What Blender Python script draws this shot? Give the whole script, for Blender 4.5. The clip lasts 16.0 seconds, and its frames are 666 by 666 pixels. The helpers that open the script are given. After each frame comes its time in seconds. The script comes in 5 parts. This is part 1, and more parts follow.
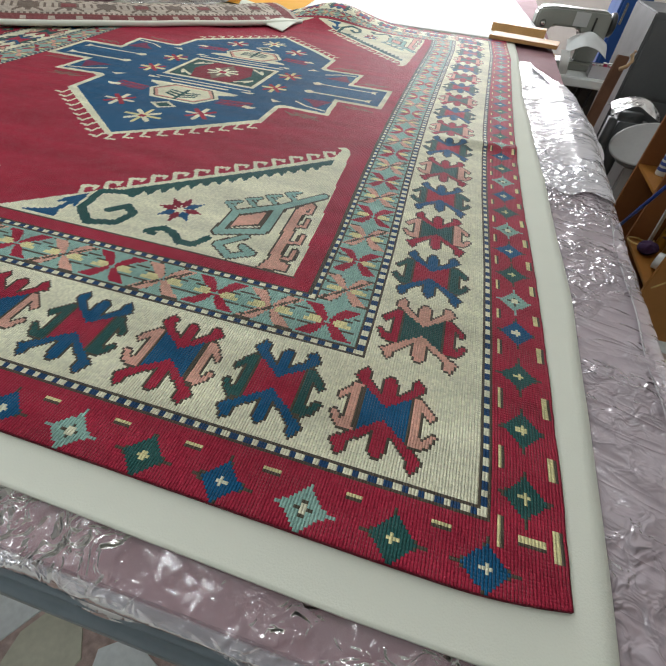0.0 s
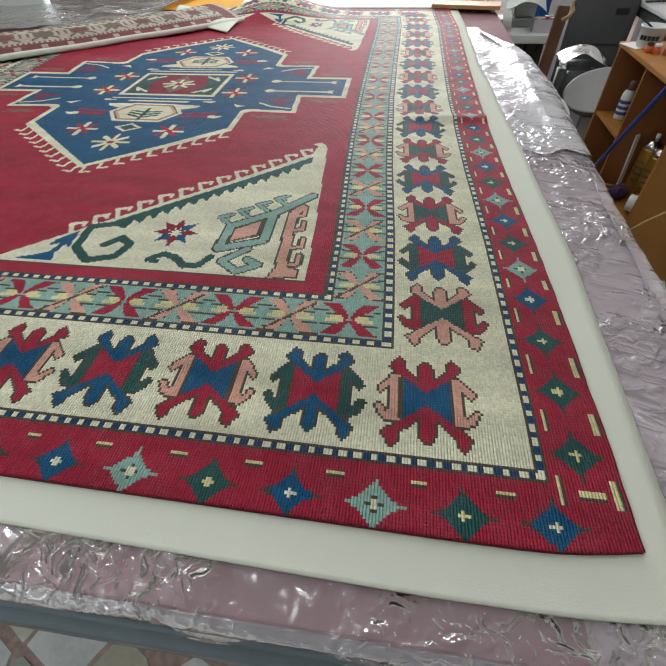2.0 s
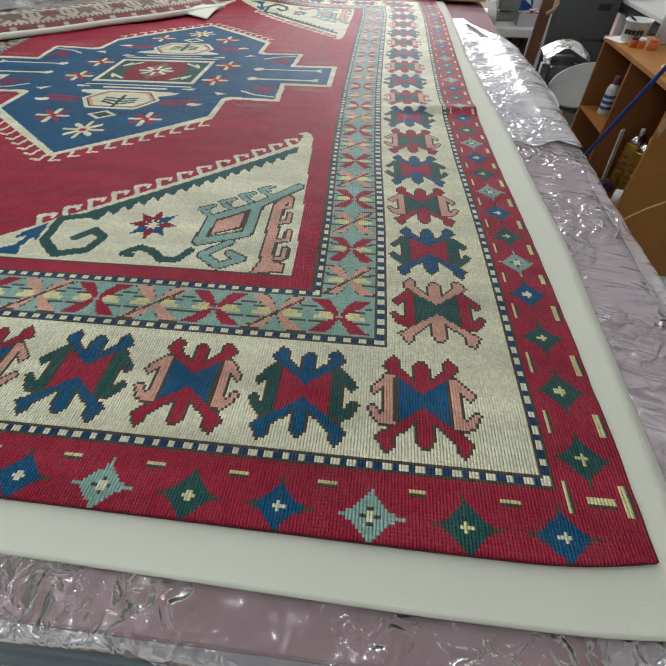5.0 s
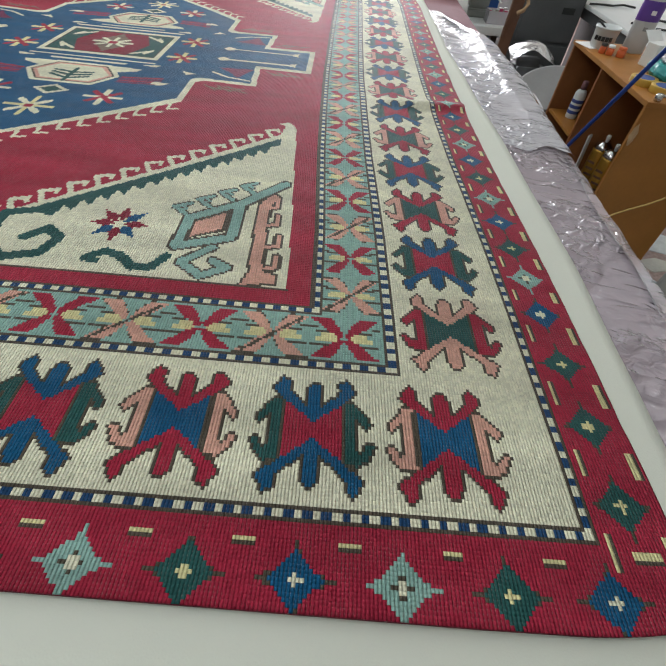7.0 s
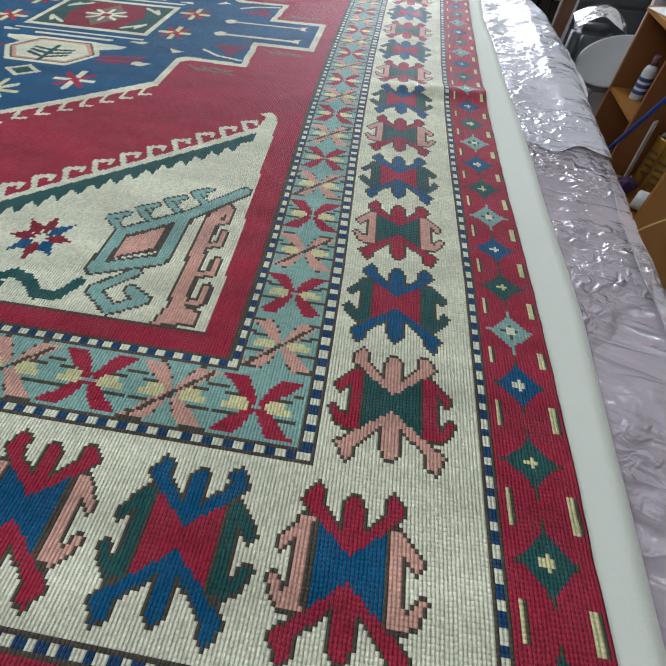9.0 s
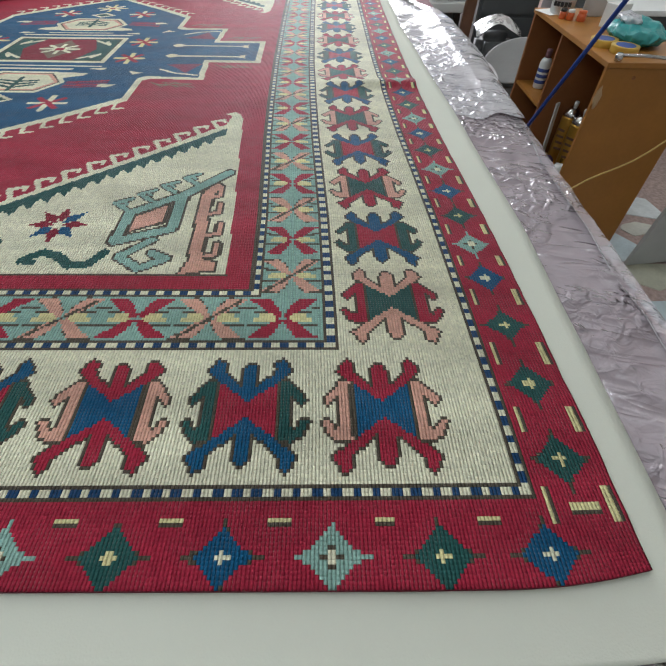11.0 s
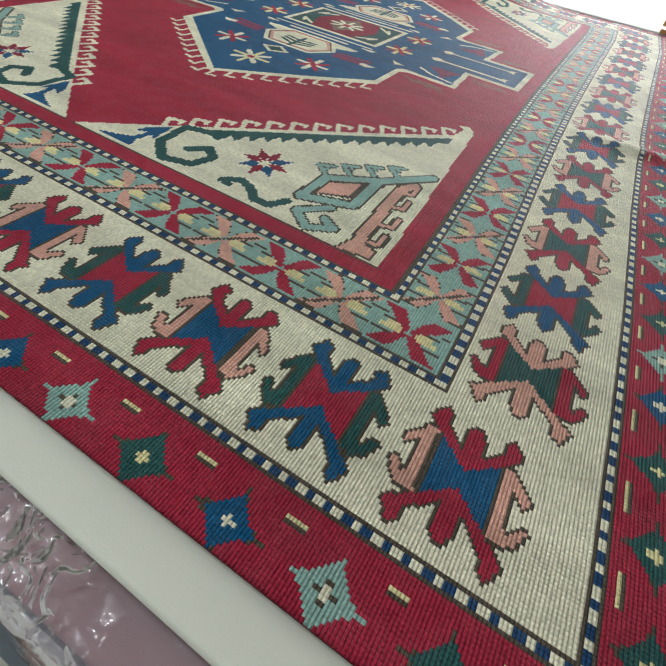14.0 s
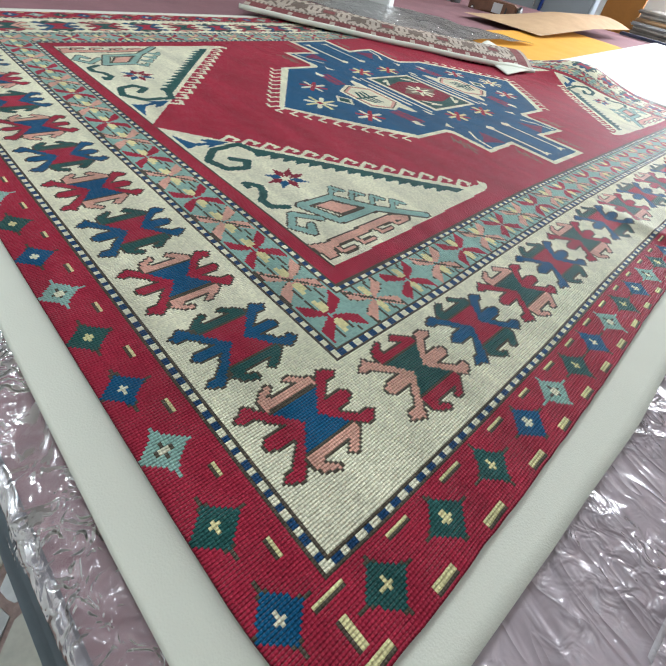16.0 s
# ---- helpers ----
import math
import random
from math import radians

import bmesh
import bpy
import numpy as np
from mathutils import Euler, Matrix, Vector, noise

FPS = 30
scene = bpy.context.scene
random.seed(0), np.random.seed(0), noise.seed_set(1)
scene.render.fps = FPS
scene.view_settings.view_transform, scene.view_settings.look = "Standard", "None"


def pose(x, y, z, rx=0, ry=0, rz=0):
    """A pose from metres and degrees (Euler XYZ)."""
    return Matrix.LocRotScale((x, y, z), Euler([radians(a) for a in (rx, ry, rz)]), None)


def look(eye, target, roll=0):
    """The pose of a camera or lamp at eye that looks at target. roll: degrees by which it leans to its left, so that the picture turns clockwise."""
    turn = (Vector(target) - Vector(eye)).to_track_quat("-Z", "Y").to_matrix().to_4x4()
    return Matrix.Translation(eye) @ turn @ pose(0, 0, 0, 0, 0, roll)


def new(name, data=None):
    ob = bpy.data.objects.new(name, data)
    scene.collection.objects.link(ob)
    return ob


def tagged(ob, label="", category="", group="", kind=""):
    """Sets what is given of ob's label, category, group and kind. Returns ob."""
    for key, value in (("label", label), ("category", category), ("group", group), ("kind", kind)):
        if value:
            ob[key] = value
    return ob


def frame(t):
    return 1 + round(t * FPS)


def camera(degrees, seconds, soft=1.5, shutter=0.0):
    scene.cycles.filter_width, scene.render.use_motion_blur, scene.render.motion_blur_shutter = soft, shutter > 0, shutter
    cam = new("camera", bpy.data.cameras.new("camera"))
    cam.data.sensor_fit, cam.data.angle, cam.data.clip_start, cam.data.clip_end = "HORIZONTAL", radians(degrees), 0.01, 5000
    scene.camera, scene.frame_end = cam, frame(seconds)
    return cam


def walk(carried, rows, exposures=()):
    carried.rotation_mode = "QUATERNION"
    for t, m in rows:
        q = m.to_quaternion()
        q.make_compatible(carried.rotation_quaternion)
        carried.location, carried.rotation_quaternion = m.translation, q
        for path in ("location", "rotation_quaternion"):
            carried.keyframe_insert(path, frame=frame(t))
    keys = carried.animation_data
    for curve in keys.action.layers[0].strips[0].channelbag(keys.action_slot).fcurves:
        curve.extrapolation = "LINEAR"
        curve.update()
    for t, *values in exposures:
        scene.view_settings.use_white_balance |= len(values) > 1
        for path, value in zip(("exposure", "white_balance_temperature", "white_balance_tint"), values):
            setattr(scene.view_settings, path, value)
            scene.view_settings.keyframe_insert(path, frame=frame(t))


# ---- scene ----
cam = camera(75.3, 16.0)
PATH = [
    (0, (-0.215, -0.124, 1.372), (-0.519, 1.261, -0.039), 5.7),
    (0.5, (-0.265, -0.12, 1.381), (-0.573, 1.256, -0.038), 2.6),
    (1, (-0.309, -0.127, 1.378), (-0.609, 1.243, -0.047), -2.8),
    (1.5, (-0.312, -0.126, 1.382), (-0.591, 1.238, -0.053), -3.0),
    (2, (-0.277, -0.136, 1.39), (-0.503, 1.231, -0.053), -2.0),
    (2.5, (-0.267, -0.13, 1.385), (-0.466, 1.242, -0.056), -2.0),
    (3, (-0.272, -0.13, 1.39), (-0.445, 1.253, -0.044), -1.1),
    (3.5, (-0.276, -0.127, 1.386), (-0.438, 1.266, -0.04), -0.8),
    (4, (-0.282, -0.124, 1.374), (-0.44, 1.271, -0.05), -0.6),
    (4.5, (-0.287, -0.116, 1.362), (-0.449, 1.269, -0.071), -0.5),
    (4.7, (-0.285, -0.112, 1.363), (-0.448, 1.263, -0.08), -0.5),
    (7, (-0.362, -0.029, 1.339), (-0.311, 1.315, -0.142), 6.5),
    (7.5, (-0.306, 0.048, 1.328), (-0.265, 1.376, -0.167), 8.1),
    (8, (-0.268, 0.107, 1.323), (-0.325, 1.398, -0.203), 5.8),
    (8.5, (-0.238, 0.133, 1.315), (-0.324, 1.403, -0.228), 5.5),
    (9, (-0.23, 0.139, 1.328), (-0.359, 1.377, -0.238), 3.9),
    (9.2, (-0.227, 0.139, 1.324), (-0.372, 1.367, -0.248), 2.9),
    (11.3, (-0.289, -0.052, 1.319), (-0.209, 1.283, -0.168), 2.3),
    (11.5, (-0.296, -0.052, 1.313), (-0.203, 1.282, -0.175), 3.6),
    (12, (-0.311, -0.046, 1.323), (-0.212, 1.302, -0.15), 6.4),
    (12.5, (-0.326, -0.045, 1.316), (-0.249, 1.338, -0.127), 7.4),
    (13, (-0.332, -0.041, 1.308), (-0.352, 1.347, -0.133), 8.1),
    (13.5, (-0.305, -0.018, 1.305), (-0.537, 1.339, -0.145), 11.2),
    (14, (-0.269, -0.018, 1.288), (-0.8, 1.212, -0.197), 10.7),
    (14.5, (-0.224, -0.057, 1.308), (-0.815, 1.167, -0.159), 10.7),
    (15, (-0.166, -0.095, 1.335), (-0.803, 1.139, -0.105), 12.4),
    (15.5, (-0.094, -0.057, 1.341), (-0.897, 1.151, -0.036), 11.6),
    (16, (-0.022, -0.013, 1.328), (-0.93, 1.115, -0.052), 12.6),
]
EXPOSURES = [(0, -0.05, 6350, 10), (7.0, -0.08, 6250, 10), (9.0, 0.04, 5800, 10), (11.5, -0.10, 6250, 10), (12.5, -0.14, 6300, 10), (14.0, -0.10, 6300, 10), (15.0, -0.10, 6200, 10), (15.5, 0.0, 6150, 10), (16, 0.22, 6050, 10)]
walk(cam, [(t, look(eye, target, roll)) for t, eye, target, roll in PATH], EXPOSURES)

# ---- world and lights ----
world = bpy.data.worlds.new("world")
scene.world = world
world.use_nodes = True
sky = world.node_tree.nodes.new("ShaderNodeTexSky")
sky.sky_type, sky.sun_disc = "NISHITA", False
sky.sun_elevation, sky.sun_rotation = radians(40), radians(20)
world.node_tree.links.new(sky.outputs[0], world.node_tree.nodes["Background"].inputs[0])
world.node_tree.nodes["Background"].inputs[1].default_value = 0.12


def area(name, m, sx, sy, watts, color):
    lamp = bpy.data.lights.new(name, "AREA")
    lamp.shape, lamp.size, lamp.size_y, lamp.energy, lamp.color = "RECTANGLE", sx, sy, watts, color
    ob = new(name, lamp)
    ob.matrix_world = m
    return ob


# daylight through the window in the far wall, and ceiling tubes, some only added fill
area("window_light", look((-0.4, 7.85, 1.9), (-0.4, 3.0, 0.7)), 2.7, 1.3, 225, (1.0, 0.98, 1.0))
# first tube is an unseen fill for the floor; third and fourth lift dim sides
TUBES = ((-1.9, -1.0), (-1.5, 0.5), (1.3, 1.5), (-1.7, 2.8), (-0.6, 4.7))
for (lx, ly), w in zip(TUBES, (20, 13, 11, 22, 32)):
    area("tube_fill_light", look((lx, ly, 2.83), (lx, ly, 0)), 1.2, 0.10, w, (0.93, 1.0, 1.0))

# ---- materials ----
def mat(name, color, rough=0.6, metal=0.0, vary=0.12, scale=8.0, bump=0.0, bscale=60.0, coat=0.0, spec=0.5, color2=None):
    """Principled surface with colour variation at two scales and a fine relief."""
    m = bpy.data.materials.new(name)
    m.use_nodes = True
    n, l = m.node_tree.nodes, m.node_tree.links
    b = n["Principled BSDF"]
    tc = n.new("ShaderNodeTexCoord")
    big, fine = n.new("ShaderNodeTexNoise"), n.new("ShaderNodeTexNoise")
    big.inputs["Scale"].default_value, big.inputs["Detail"].default_value = scale, 5
    fine.inputs["Scale"].default_value, fine.inputs["Detail"].default_value = scale * 9, 3
    mix = n.new("ShaderNodeMix")
    mix.data_type = "RGBA"
    c2 = color2 or tuple(c * (1 - 2.2 * vary) for c in color)
    c1 = tuple(min(1, c * (1 + vary)) for c in color)
    mix.inputs[6].default_value, mix.inputs[7].default_value = (*c1, 1), (*c2, 1)
    add = n.new("ShaderNodeMath")
    add.operation = "MULTIPLY_ADD"
    add.inputs[1].default_value, add.inputs[2].default_value = 0.4, -0.2
    ssum = n.new("ShaderNodeMath")
    l.new(tc.outputs["Object"], big.inputs["Vector"])
    l.new(tc.outputs["Object"], fine.inputs["Vector"])
    l.new(fine.outputs["Fac"], add.inputs[0])
    l.new(add.outputs[0], ssum.inputs[0])
    l.new(big.outputs["Fac"], ssum.inputs[1])
    l.new(ssum.outputs[0], mix.inputs[0])
    l.new(mix.outputs[2], b.inputs["Base Color"])
    rr = n.new("ShaderNodeMapRange")
    rr.inputs[3].default_value, rr.inputs[4].default_value = max(0.02, rough - 0.1), min(1, rough + 0.1)
    l.new(big.outputs["Fac"], rr.inputs[0])
    l.new(rr.outputs[0], b.inputs["Roughness"])
    b.inputs["Metallic"].default_value = metal
    b.inputs["Coat Weight"].default_value = coat
    b.inputs["Specular IOR Level"].default_value = spec
    if bump:
        bt, bp = n.new("ShaderNodeTexNoise"), n.new("ShaderNodeBump")
        bt.inputs["Scale"].default_value, bt.inputs["Detail"].default_value = bscale, 4
        bp.inputs["Strength"].default_value, bp.inputs["Distance"].default_value = bump, 0.004
        l.new(tc.outputs["Object"], bt.inputs["Vector"])
        l.new(bt.outputs["Fac"], bp.inputs["Height"])
        l.new(bp.outputs[0], b.inputs["Normal"])
    return m


def wool(name, color):
    """Hand-knotted wool: ribbed columns of knots in UV units, each knot a little off in tone, with a soft sheen."""
    m = bpy.data.materials.new(name)
    m.use_nodes = True
    n, l = m.node_tree.nodes, m.node_tree.links
    b = n["Principled BSDF"]
    uv = n.new("ShaderNodeUVMap")
    uv.uv_map = "knots"
    fl = n.new("ShaderNodeVectorMath")
    fl.operation = "FLOOR"
    wn = n.new("ShaderNodeTexWhiteNoise")
    wn.noise_dimensions = "2D"
    # every column of knots sits at its own height
    usep, ucol, urnd, uadd, ucom = n.new("ShaderNodeSeparateXYZ"), n.new("ShaderNodeMath"), n.new("ShaderNodeTexWhiteNoise"), n.new("ShaderNodeMath"), n.new("ShaderNodeCombineXYZ")
    ucol.operation, urnd.noise_dimensions = "FLOOR", "1D"
    l.new(uv.outputs[0], usep.inputs[0])
    l.new(usep.outputs[0], ucol.inputs[0])
    l.new(ucol.outputs[0], urnd.inputs["W"])
    l.new(usep.outputs[1], uadd.inputs[0])
    uamp = n.new("ShaderNodeMath")
    uamp.operation = "MULTIPLY"
    uamp.inputs[1].default_value = 0.4
    l.new(urnd.outputs["Value"], uamp.inputs[0])
    l.new(uamp.outputs[0], uadd.inputs[1])
    l.new(usep.outputs[0], ucom.inputs[0])
    l.new(uadd.outputs[0], ucom.inputs[1])
    l.new(ucom.outputs[0], fl.inputs[0])
    l.new(fl.outputs[0], wn.inputs["Vector"])
    big = n.new("ShaderNodeTexNoise")
    big.inputs["Scale"].default_value, big.inputs["Detail"].default_value = 0.045, 6
    st = n.new("ShaderNodeMapping")
    st.inputs["Scale"].default_value = (0.35, 1.6, 1)
    l.new(uv.outputs[0], st.inputs[0])
    l.new(st.outputs[0], big.inputs["Vector"])
    v1 = n.new("ShaderNodeMapRange")
    v1.inputs[3].default_value, v1.inputs[4].default_value = 0.88, 1.09
    l.new(wn.outputs["Value"], v1.inputs[0])
    v2 = n.new("ShaderNodeMapRange")
    v2.inputs[1].default_value, v2.inputs[2].default_value = 0.3, 0.7
    v2.inputs[3].default_value, v2.inputs[4].default_value = 0.82, 1.20
    l.new(big.outputs["Fac"], v2.inputs[0])
    mul = n.new("ShaderNodeMath")
    mul.operation = "MULTIPLY"
    l.new(v1.outputs[0], mul.inputs[0])
    l.new(v2.outputs[0], mul.inputs[1])
    sc = n.new("ShaderNodeVectorMath")
    sc.operation = "SCALE"
    sc.inputs[0].default_value = color
    l.new(mul.outputs[0], sc.inputs["Scale"])
    l.new(sc.outputs[0], b.inputs["Base Color"])
    # relief: a rounded loop per knot, columns deeper than rows
    sep = n.new("ShaderNodeSeparateXYZ")
    l.new(ucom.outputs[0], sep.inputs[0])
    waves = []
    for axis in (0, 1):
        k = n.new("ShaderNodeMath")
        k.operation = "MULTIPLY"
        k.inputs[1].default_value = math.pi
        s = n.new("ShaderNodeMath")
        s.operation = "SINE"
        a = n.new("ShaderNodeMath")
        a.operation = "ABSOLUTE"
        l.new(sep.outputs[axis], k.inputs[0])
        l.new(k.outputs[0], s.inputs[0])
        l.new(s.outputs[0], a.inputs[0])
        waves.append(a)
    h = n.new("ShaderNodeMath")
    h.operation = "MULTIPLY_ADD"
    h.inputs[1].default_value = 0.42
    l.new(waves[1].outputs[0], h.inputs[0])
    l.new(waves[0].outputs[0], h.inputs[2])
    # pale foundation showing in the gaps between knots, here and there
    gap, worn, both, mixc = n.new("ShaderNodeMapRange"), n.new("ShaderNodeMapRange"), n.new("ShaderNodeMath"), n.new("ShaderNodeMix")
    gap.inputs[1].default_value, gap.inputs[2].default_value = 0.20, 0.62
    gap.inputs[3].default_value, gap.inputs[4].default_value = 0.32, 0.0
    l.new(h.outputs[0], gap.inputs[0])
    wear = n.new("ShaderNodeTexNoise")
    wear.inputs["Scale"].default_value, wear.inputs["Detail"].default_value = 0.11, 5
    l.new(uv.outputs[0], wear.inputs["Vector"])
    worn.inputs[1].default_value, worn.inputs[2].default_value = 0.42, 0.62
    l.new(wear.outputs["Fac"], worn.inputs[0])
    both.operation = "MULTIPLY"
    l.new(gap.outputs[0], both.inputs[0])
    l.new(worn.outputs[0], both.inputs[1])
    mixc.data_type = "RGBA"
    l.new(both.outputs[0], mixc.inputs[0])
    l.new(sc.outputs[0], mixc.inputs[6])
    mixc.inputs[7].default_value = (0.52, 0.44, 0.42, 1)
    l.new(mixc.outputs[2], b.inputs["Base Color"])
    fz = n.new("ShaderNodeTexNoise")
    fz.inputs["Scale"].default_value, fz.inputs["Detail"].default_value = 2.2, 2
    l.new(uv.outputs[0], fz.inputs["Vector"])
    h2 = n.new("ShaderNodeMath")
    h2.operation = "MULTIPLY_ADD"
    h2.inputs[1].default_value = 0.7
    l.new(fz.outputs["Fac"], h2.inputs[0])
    l.new(h.outputs[0], h2.inputs[2])
    bp = n.new("ShaderNodeBump")
    bp.inputs["Strength"].default_value, bp.inputs["Distance"].default_value = 0.9, 0.0021
    l.new(h2.outputs[0], bp.inputs["Height"])
    l.new(bp.outputs[0], b.inputs["Normal"])
    b.inputs["Roughness"].default_value = 0.58
    b.inputs["Specular IOR Level"].default_value = 0.13
    b.inputs["Sheen Weight"].default_value = 0.0
    b.inputs["Sheen Roughness"].default_value = 0.4
    return m


CRIMSON, BLUE, CREAM, GREEN, AQUA, PINK, BROWN, YELLOW, NAVY, PLUM, MAROON, GREY = range(12)
WOOLS = [
    wool("wool_crimson", (0.375, 0.021, 0.050)), wool("wool_blue", (0.006, 0.092, 0.205)), wool("wool_cream", (0.80, 0.78, 0.58)),
    wool("wool_green", (0.022, 0.095, 0.087)), wool("wool_aqua", (0.28, 0.46, 0.40)), wool("wool_pink", (0.70, 0.38, 0.29)),
    wool("wool_brown", (0.085, 0.070, 0.050)), wool("wool_yellow", (0.76, 0.70, 0.36)), wool("wool_navy", (0.012, 0.056, 0.145)),
    wool("wool_plum", (0.19, 0.03, 0.085)), wool("wool_maroon", (0.25, 0.016, 0.036)), wool("wool_taupe", (0.22, 0.15, 0.11)),
]
CLOTH = mat("white_felt", (0.70, 0.71, 0.615), 0.9, vary=0.03, scale=3, bump=0.15, bscale=500, spec=0.2)
SHEET = mat("white_sheet", (0.82, 0.82, 0.80), 0.7, vary=0.02, scale=2, bump=0.1, bscale=30)
MAUVE = mat("mauve_board", (0.27, 0.135, 0.15), 0.8, vary=0.15, scale=5, bump=0.2, bscale=90)
STEEL = mat("painted_steel", (0.22, 0.27, 0.30), 0.38, vary=0.12, scale=10, bump=0.05)
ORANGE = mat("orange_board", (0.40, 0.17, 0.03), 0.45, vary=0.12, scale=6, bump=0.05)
# the same orange board, darkened: shade inside the shelf unit put into the colour
ORANGE_SHADED = mat("orange_board_shaded", (0.30, 0.115, 0.035), 0.5, vary=0.14, scale=6)
PLY = mat("plywood", (0.55, 0.31, 0.11), 0.55, vary=0.18, scale=12, bump=0.1)
WALL = mat("wall_paint", (0.62, 0.63, 0.60), 0.85, vary=0.05, scale=2, bump=0.1, bscale=80)
CEIL = mat("ceiling_paint", (0.75, 0.75, 0.72), 0.9, vary=0.03, scale=2)
GROUT = mat("terrazzo_grout", (0.50, 0.37, 0.33), 0.7, vary=0.3, scale=55, bump=0.3, bscale=200, color2=(0.16, 0.12, 0.11))
IRON = mat("machine_enamel", (0.27, 0.28, 0.25), 0.35, vary=0.08, scale=9)
DARKIRON = mat("dark_metal", (0.06, 0.062, 0.06), 0.4, metal=0.6, vary=0.2)
CHROME = mat("chrome", (0.6, 0.6, 0.58), 0.2, metal=1.0, vary=0.05)
WHITE = mat("white_laminate", (0.74, 0.76, 0.74), 0.4, vary=0.03, scale=4)
GREYP = mat("grey_plastic", (0.28, 0.28, 0.275), 0.45, vary=0.08)
LGREY = mat("light_grey_plastic", (0.50, 0.51, 0.50), 0.45, vary=0.06)
BROWNW = mat("brown_wood", (0.16, 0.075, 0.04), 0.6, vary=0.25, scale=14, bump=0.15)
BLUEP = mat("blue_paint", (0.02, 0.085, 0.30), 0.4, vary=0.1)
BLUEROD = mat("blue_rod", (0.02, 0.06, 0.30), 0.35, vary=0.08)
GOLD = mat("gold_can", (0.55, 0.31, 0.05), 0.3, metal=0.7, vary=0.12)
PAPERW = mat("white_paper", (0.80, 0.80, 0.77), 0.8, vary=0.04)
TEALP = mat("teal_plastic", (0.05, 0.33, 0.32), 0.35, vary=0.15)
PURPLE = mat("purple_plastic", (0.12, 0.05, 0.30), 0.4, vary=0.1)
TAPEY = mat("yellow_tape", (0.62, 0.40, 0.07), 0.3, vary=0.08)
REDP = mat("orange_red_plastic", (0.60, 0.12, 0.03), 0.4, vary=0.1)
LABELB = mat("blue_label", (0.05, 0.09, 0.32), 0.5, vary=0.05)
CARD = mat("cardboard", (0.50, 0.33, 0.18), 0.8, vary=0.1, scale=10)
RAG = mat("folded_cloth", (0.42, 0.39, 0.34), 0.9, vary=0.2, scale=15, bump=0.3)
MAGENTA = mat("magenta_spool", (0.50, 0.03, 0.12), 0.5, vary=0.2)
CABLE = mat("yellow_cable", (0.65, 0.45, 0.15), 0.5, vary=0.05)


def film_material(name, weight, relief=0.004, rough=0.12, creases=1.0, tint=(0.85, 0.76, 0.82)):
    """Clear plastic film: hazy see-through sheet with long pulled creases and a few crumples that catch the light."""
    m = bpy.data.materials.new(name)
    m.use_nodes = True
    n, l = m.node_tree.nodes, m.node_tree.links
    out, b = n["Material Output"], n["Principled BSDF"]
    b.inputs["Base Color"].default_value = (*tint, 1)
    b.inputs["Roughness"].default_value = 0.3
    b.inputs["Specular IOR Level"].default_value = 0.5
    tr, mx = n.new("ShaderNodeBsdfTransparent"), n.new("ShaderNodeMixShader")
    gl = n.new("ShaderNodeBsdfGlossy")
    gl.inputs["Roughness"].default_value = rough
    tc = n.new("ShaderNodeTexCoord")

    def math_node(op, a, c, e=None):
        k = n.new("ShaderNodeMath")
        k.operation = op
        for slot, v in enumerate((a, c, e)):
            if v is None:
                continue
            if isinstance(v, (int, float)):
                k.inputs[slot].default_value = v
            else:
                l.new(v, k.inputs[slot])
        return k.outputs[0]

    def noise_at(vector, scale, detail, distortion=0.0):
        k = n.new("ShaderNodeTexNoise")
        k.inputs["Scale"].default_value, k.inputs["Detail"].default_value, k.inputs["Distortion"].default_value = scale, detail, distortion
        l.new(vector, k.inputs["Vector"])
        return k.outputs["Fac"]

    def along(direction):
        k = n.new("ShaderNodeVectorMath")
        k.operation = "DOT_PRODUCT"
        k.inputs[1].default_value = direction
        l.new(tc.outputs["Object"], k.inputs[0])
        return k.outputs["Value"]

    # long creases pulled across the table edge
    com = n.new("ShaderNodeCombineXYZ")
    l.new(math_node("MULTIPLY", along((0.94, -0.34, 0)), 3.4), com.inputs[0])
    l.new(math_node("MULTIPLY", along((0.34, 0.94, 0)), 17.0), com.inputs[1])
    pull = noise_at(com.outputs[0], 1.6, 2, 0.5)
    ridge = math_node("SUBTRACT", 1.0, math_node("ABSOLUTE", math_node("MULTIPLY_ADD", pull, 4.6, -2.3), 0))
    ridge = math_node("POWER", math_node("MAXIMUM", ridge, 0.0), 2.0)
    # crumples in patches
    patch = n.new("ShaderNodeMapRange")
    patch.inputs[1].default_value, patch.inputs[2].default_value = 0.38, 0.60
    l.new(noise_at(tc.outputs["Object"], 6.5, 2), patch.inputs[0])
    fine = math_node("MULTIPLY", noise_at(tc.outputs["Object"], 42, 2, 0.8), patch.outputs[0])
    broad = noise_at(tc.outputs["Object"], 13, 2, 0.4)
    height = math_node("MULTIPLY_ADD", ridge, 0.55 * creases, math_node("MULTIPLY_ADD", fine, 1.9, broad))
    bp = n.new("ShaderNodeBump")
    bp.inputs["Strength"].default_value, bp.inputs["Distance"].default_value = 1.0, relief
    l.new(height, bp.inputs["Height"])
    l.new(bp.outputs[0], gl.inputs["Normal"])
    l.new(bp.outputs[0], b.inputs["Normal"])
    fr = n.new("ShaderNodeFresnel")
    fr.inputs["IOR"].default_value = 1.5
    l.new(bp.outputs[0], fr.inputs["Normal"])
    body = n.new("ShaderNodeMixShader")
    body.inputs[0].default_value = weight
    l.new(tr.outputs[0], body.inputs[1])
    l.new(b.outputs[0], body.inputs[2])
    l.new(fr.outputs[0], mx.inputs[0])
    l.new(body.outputs[0], mx.inputs[1])
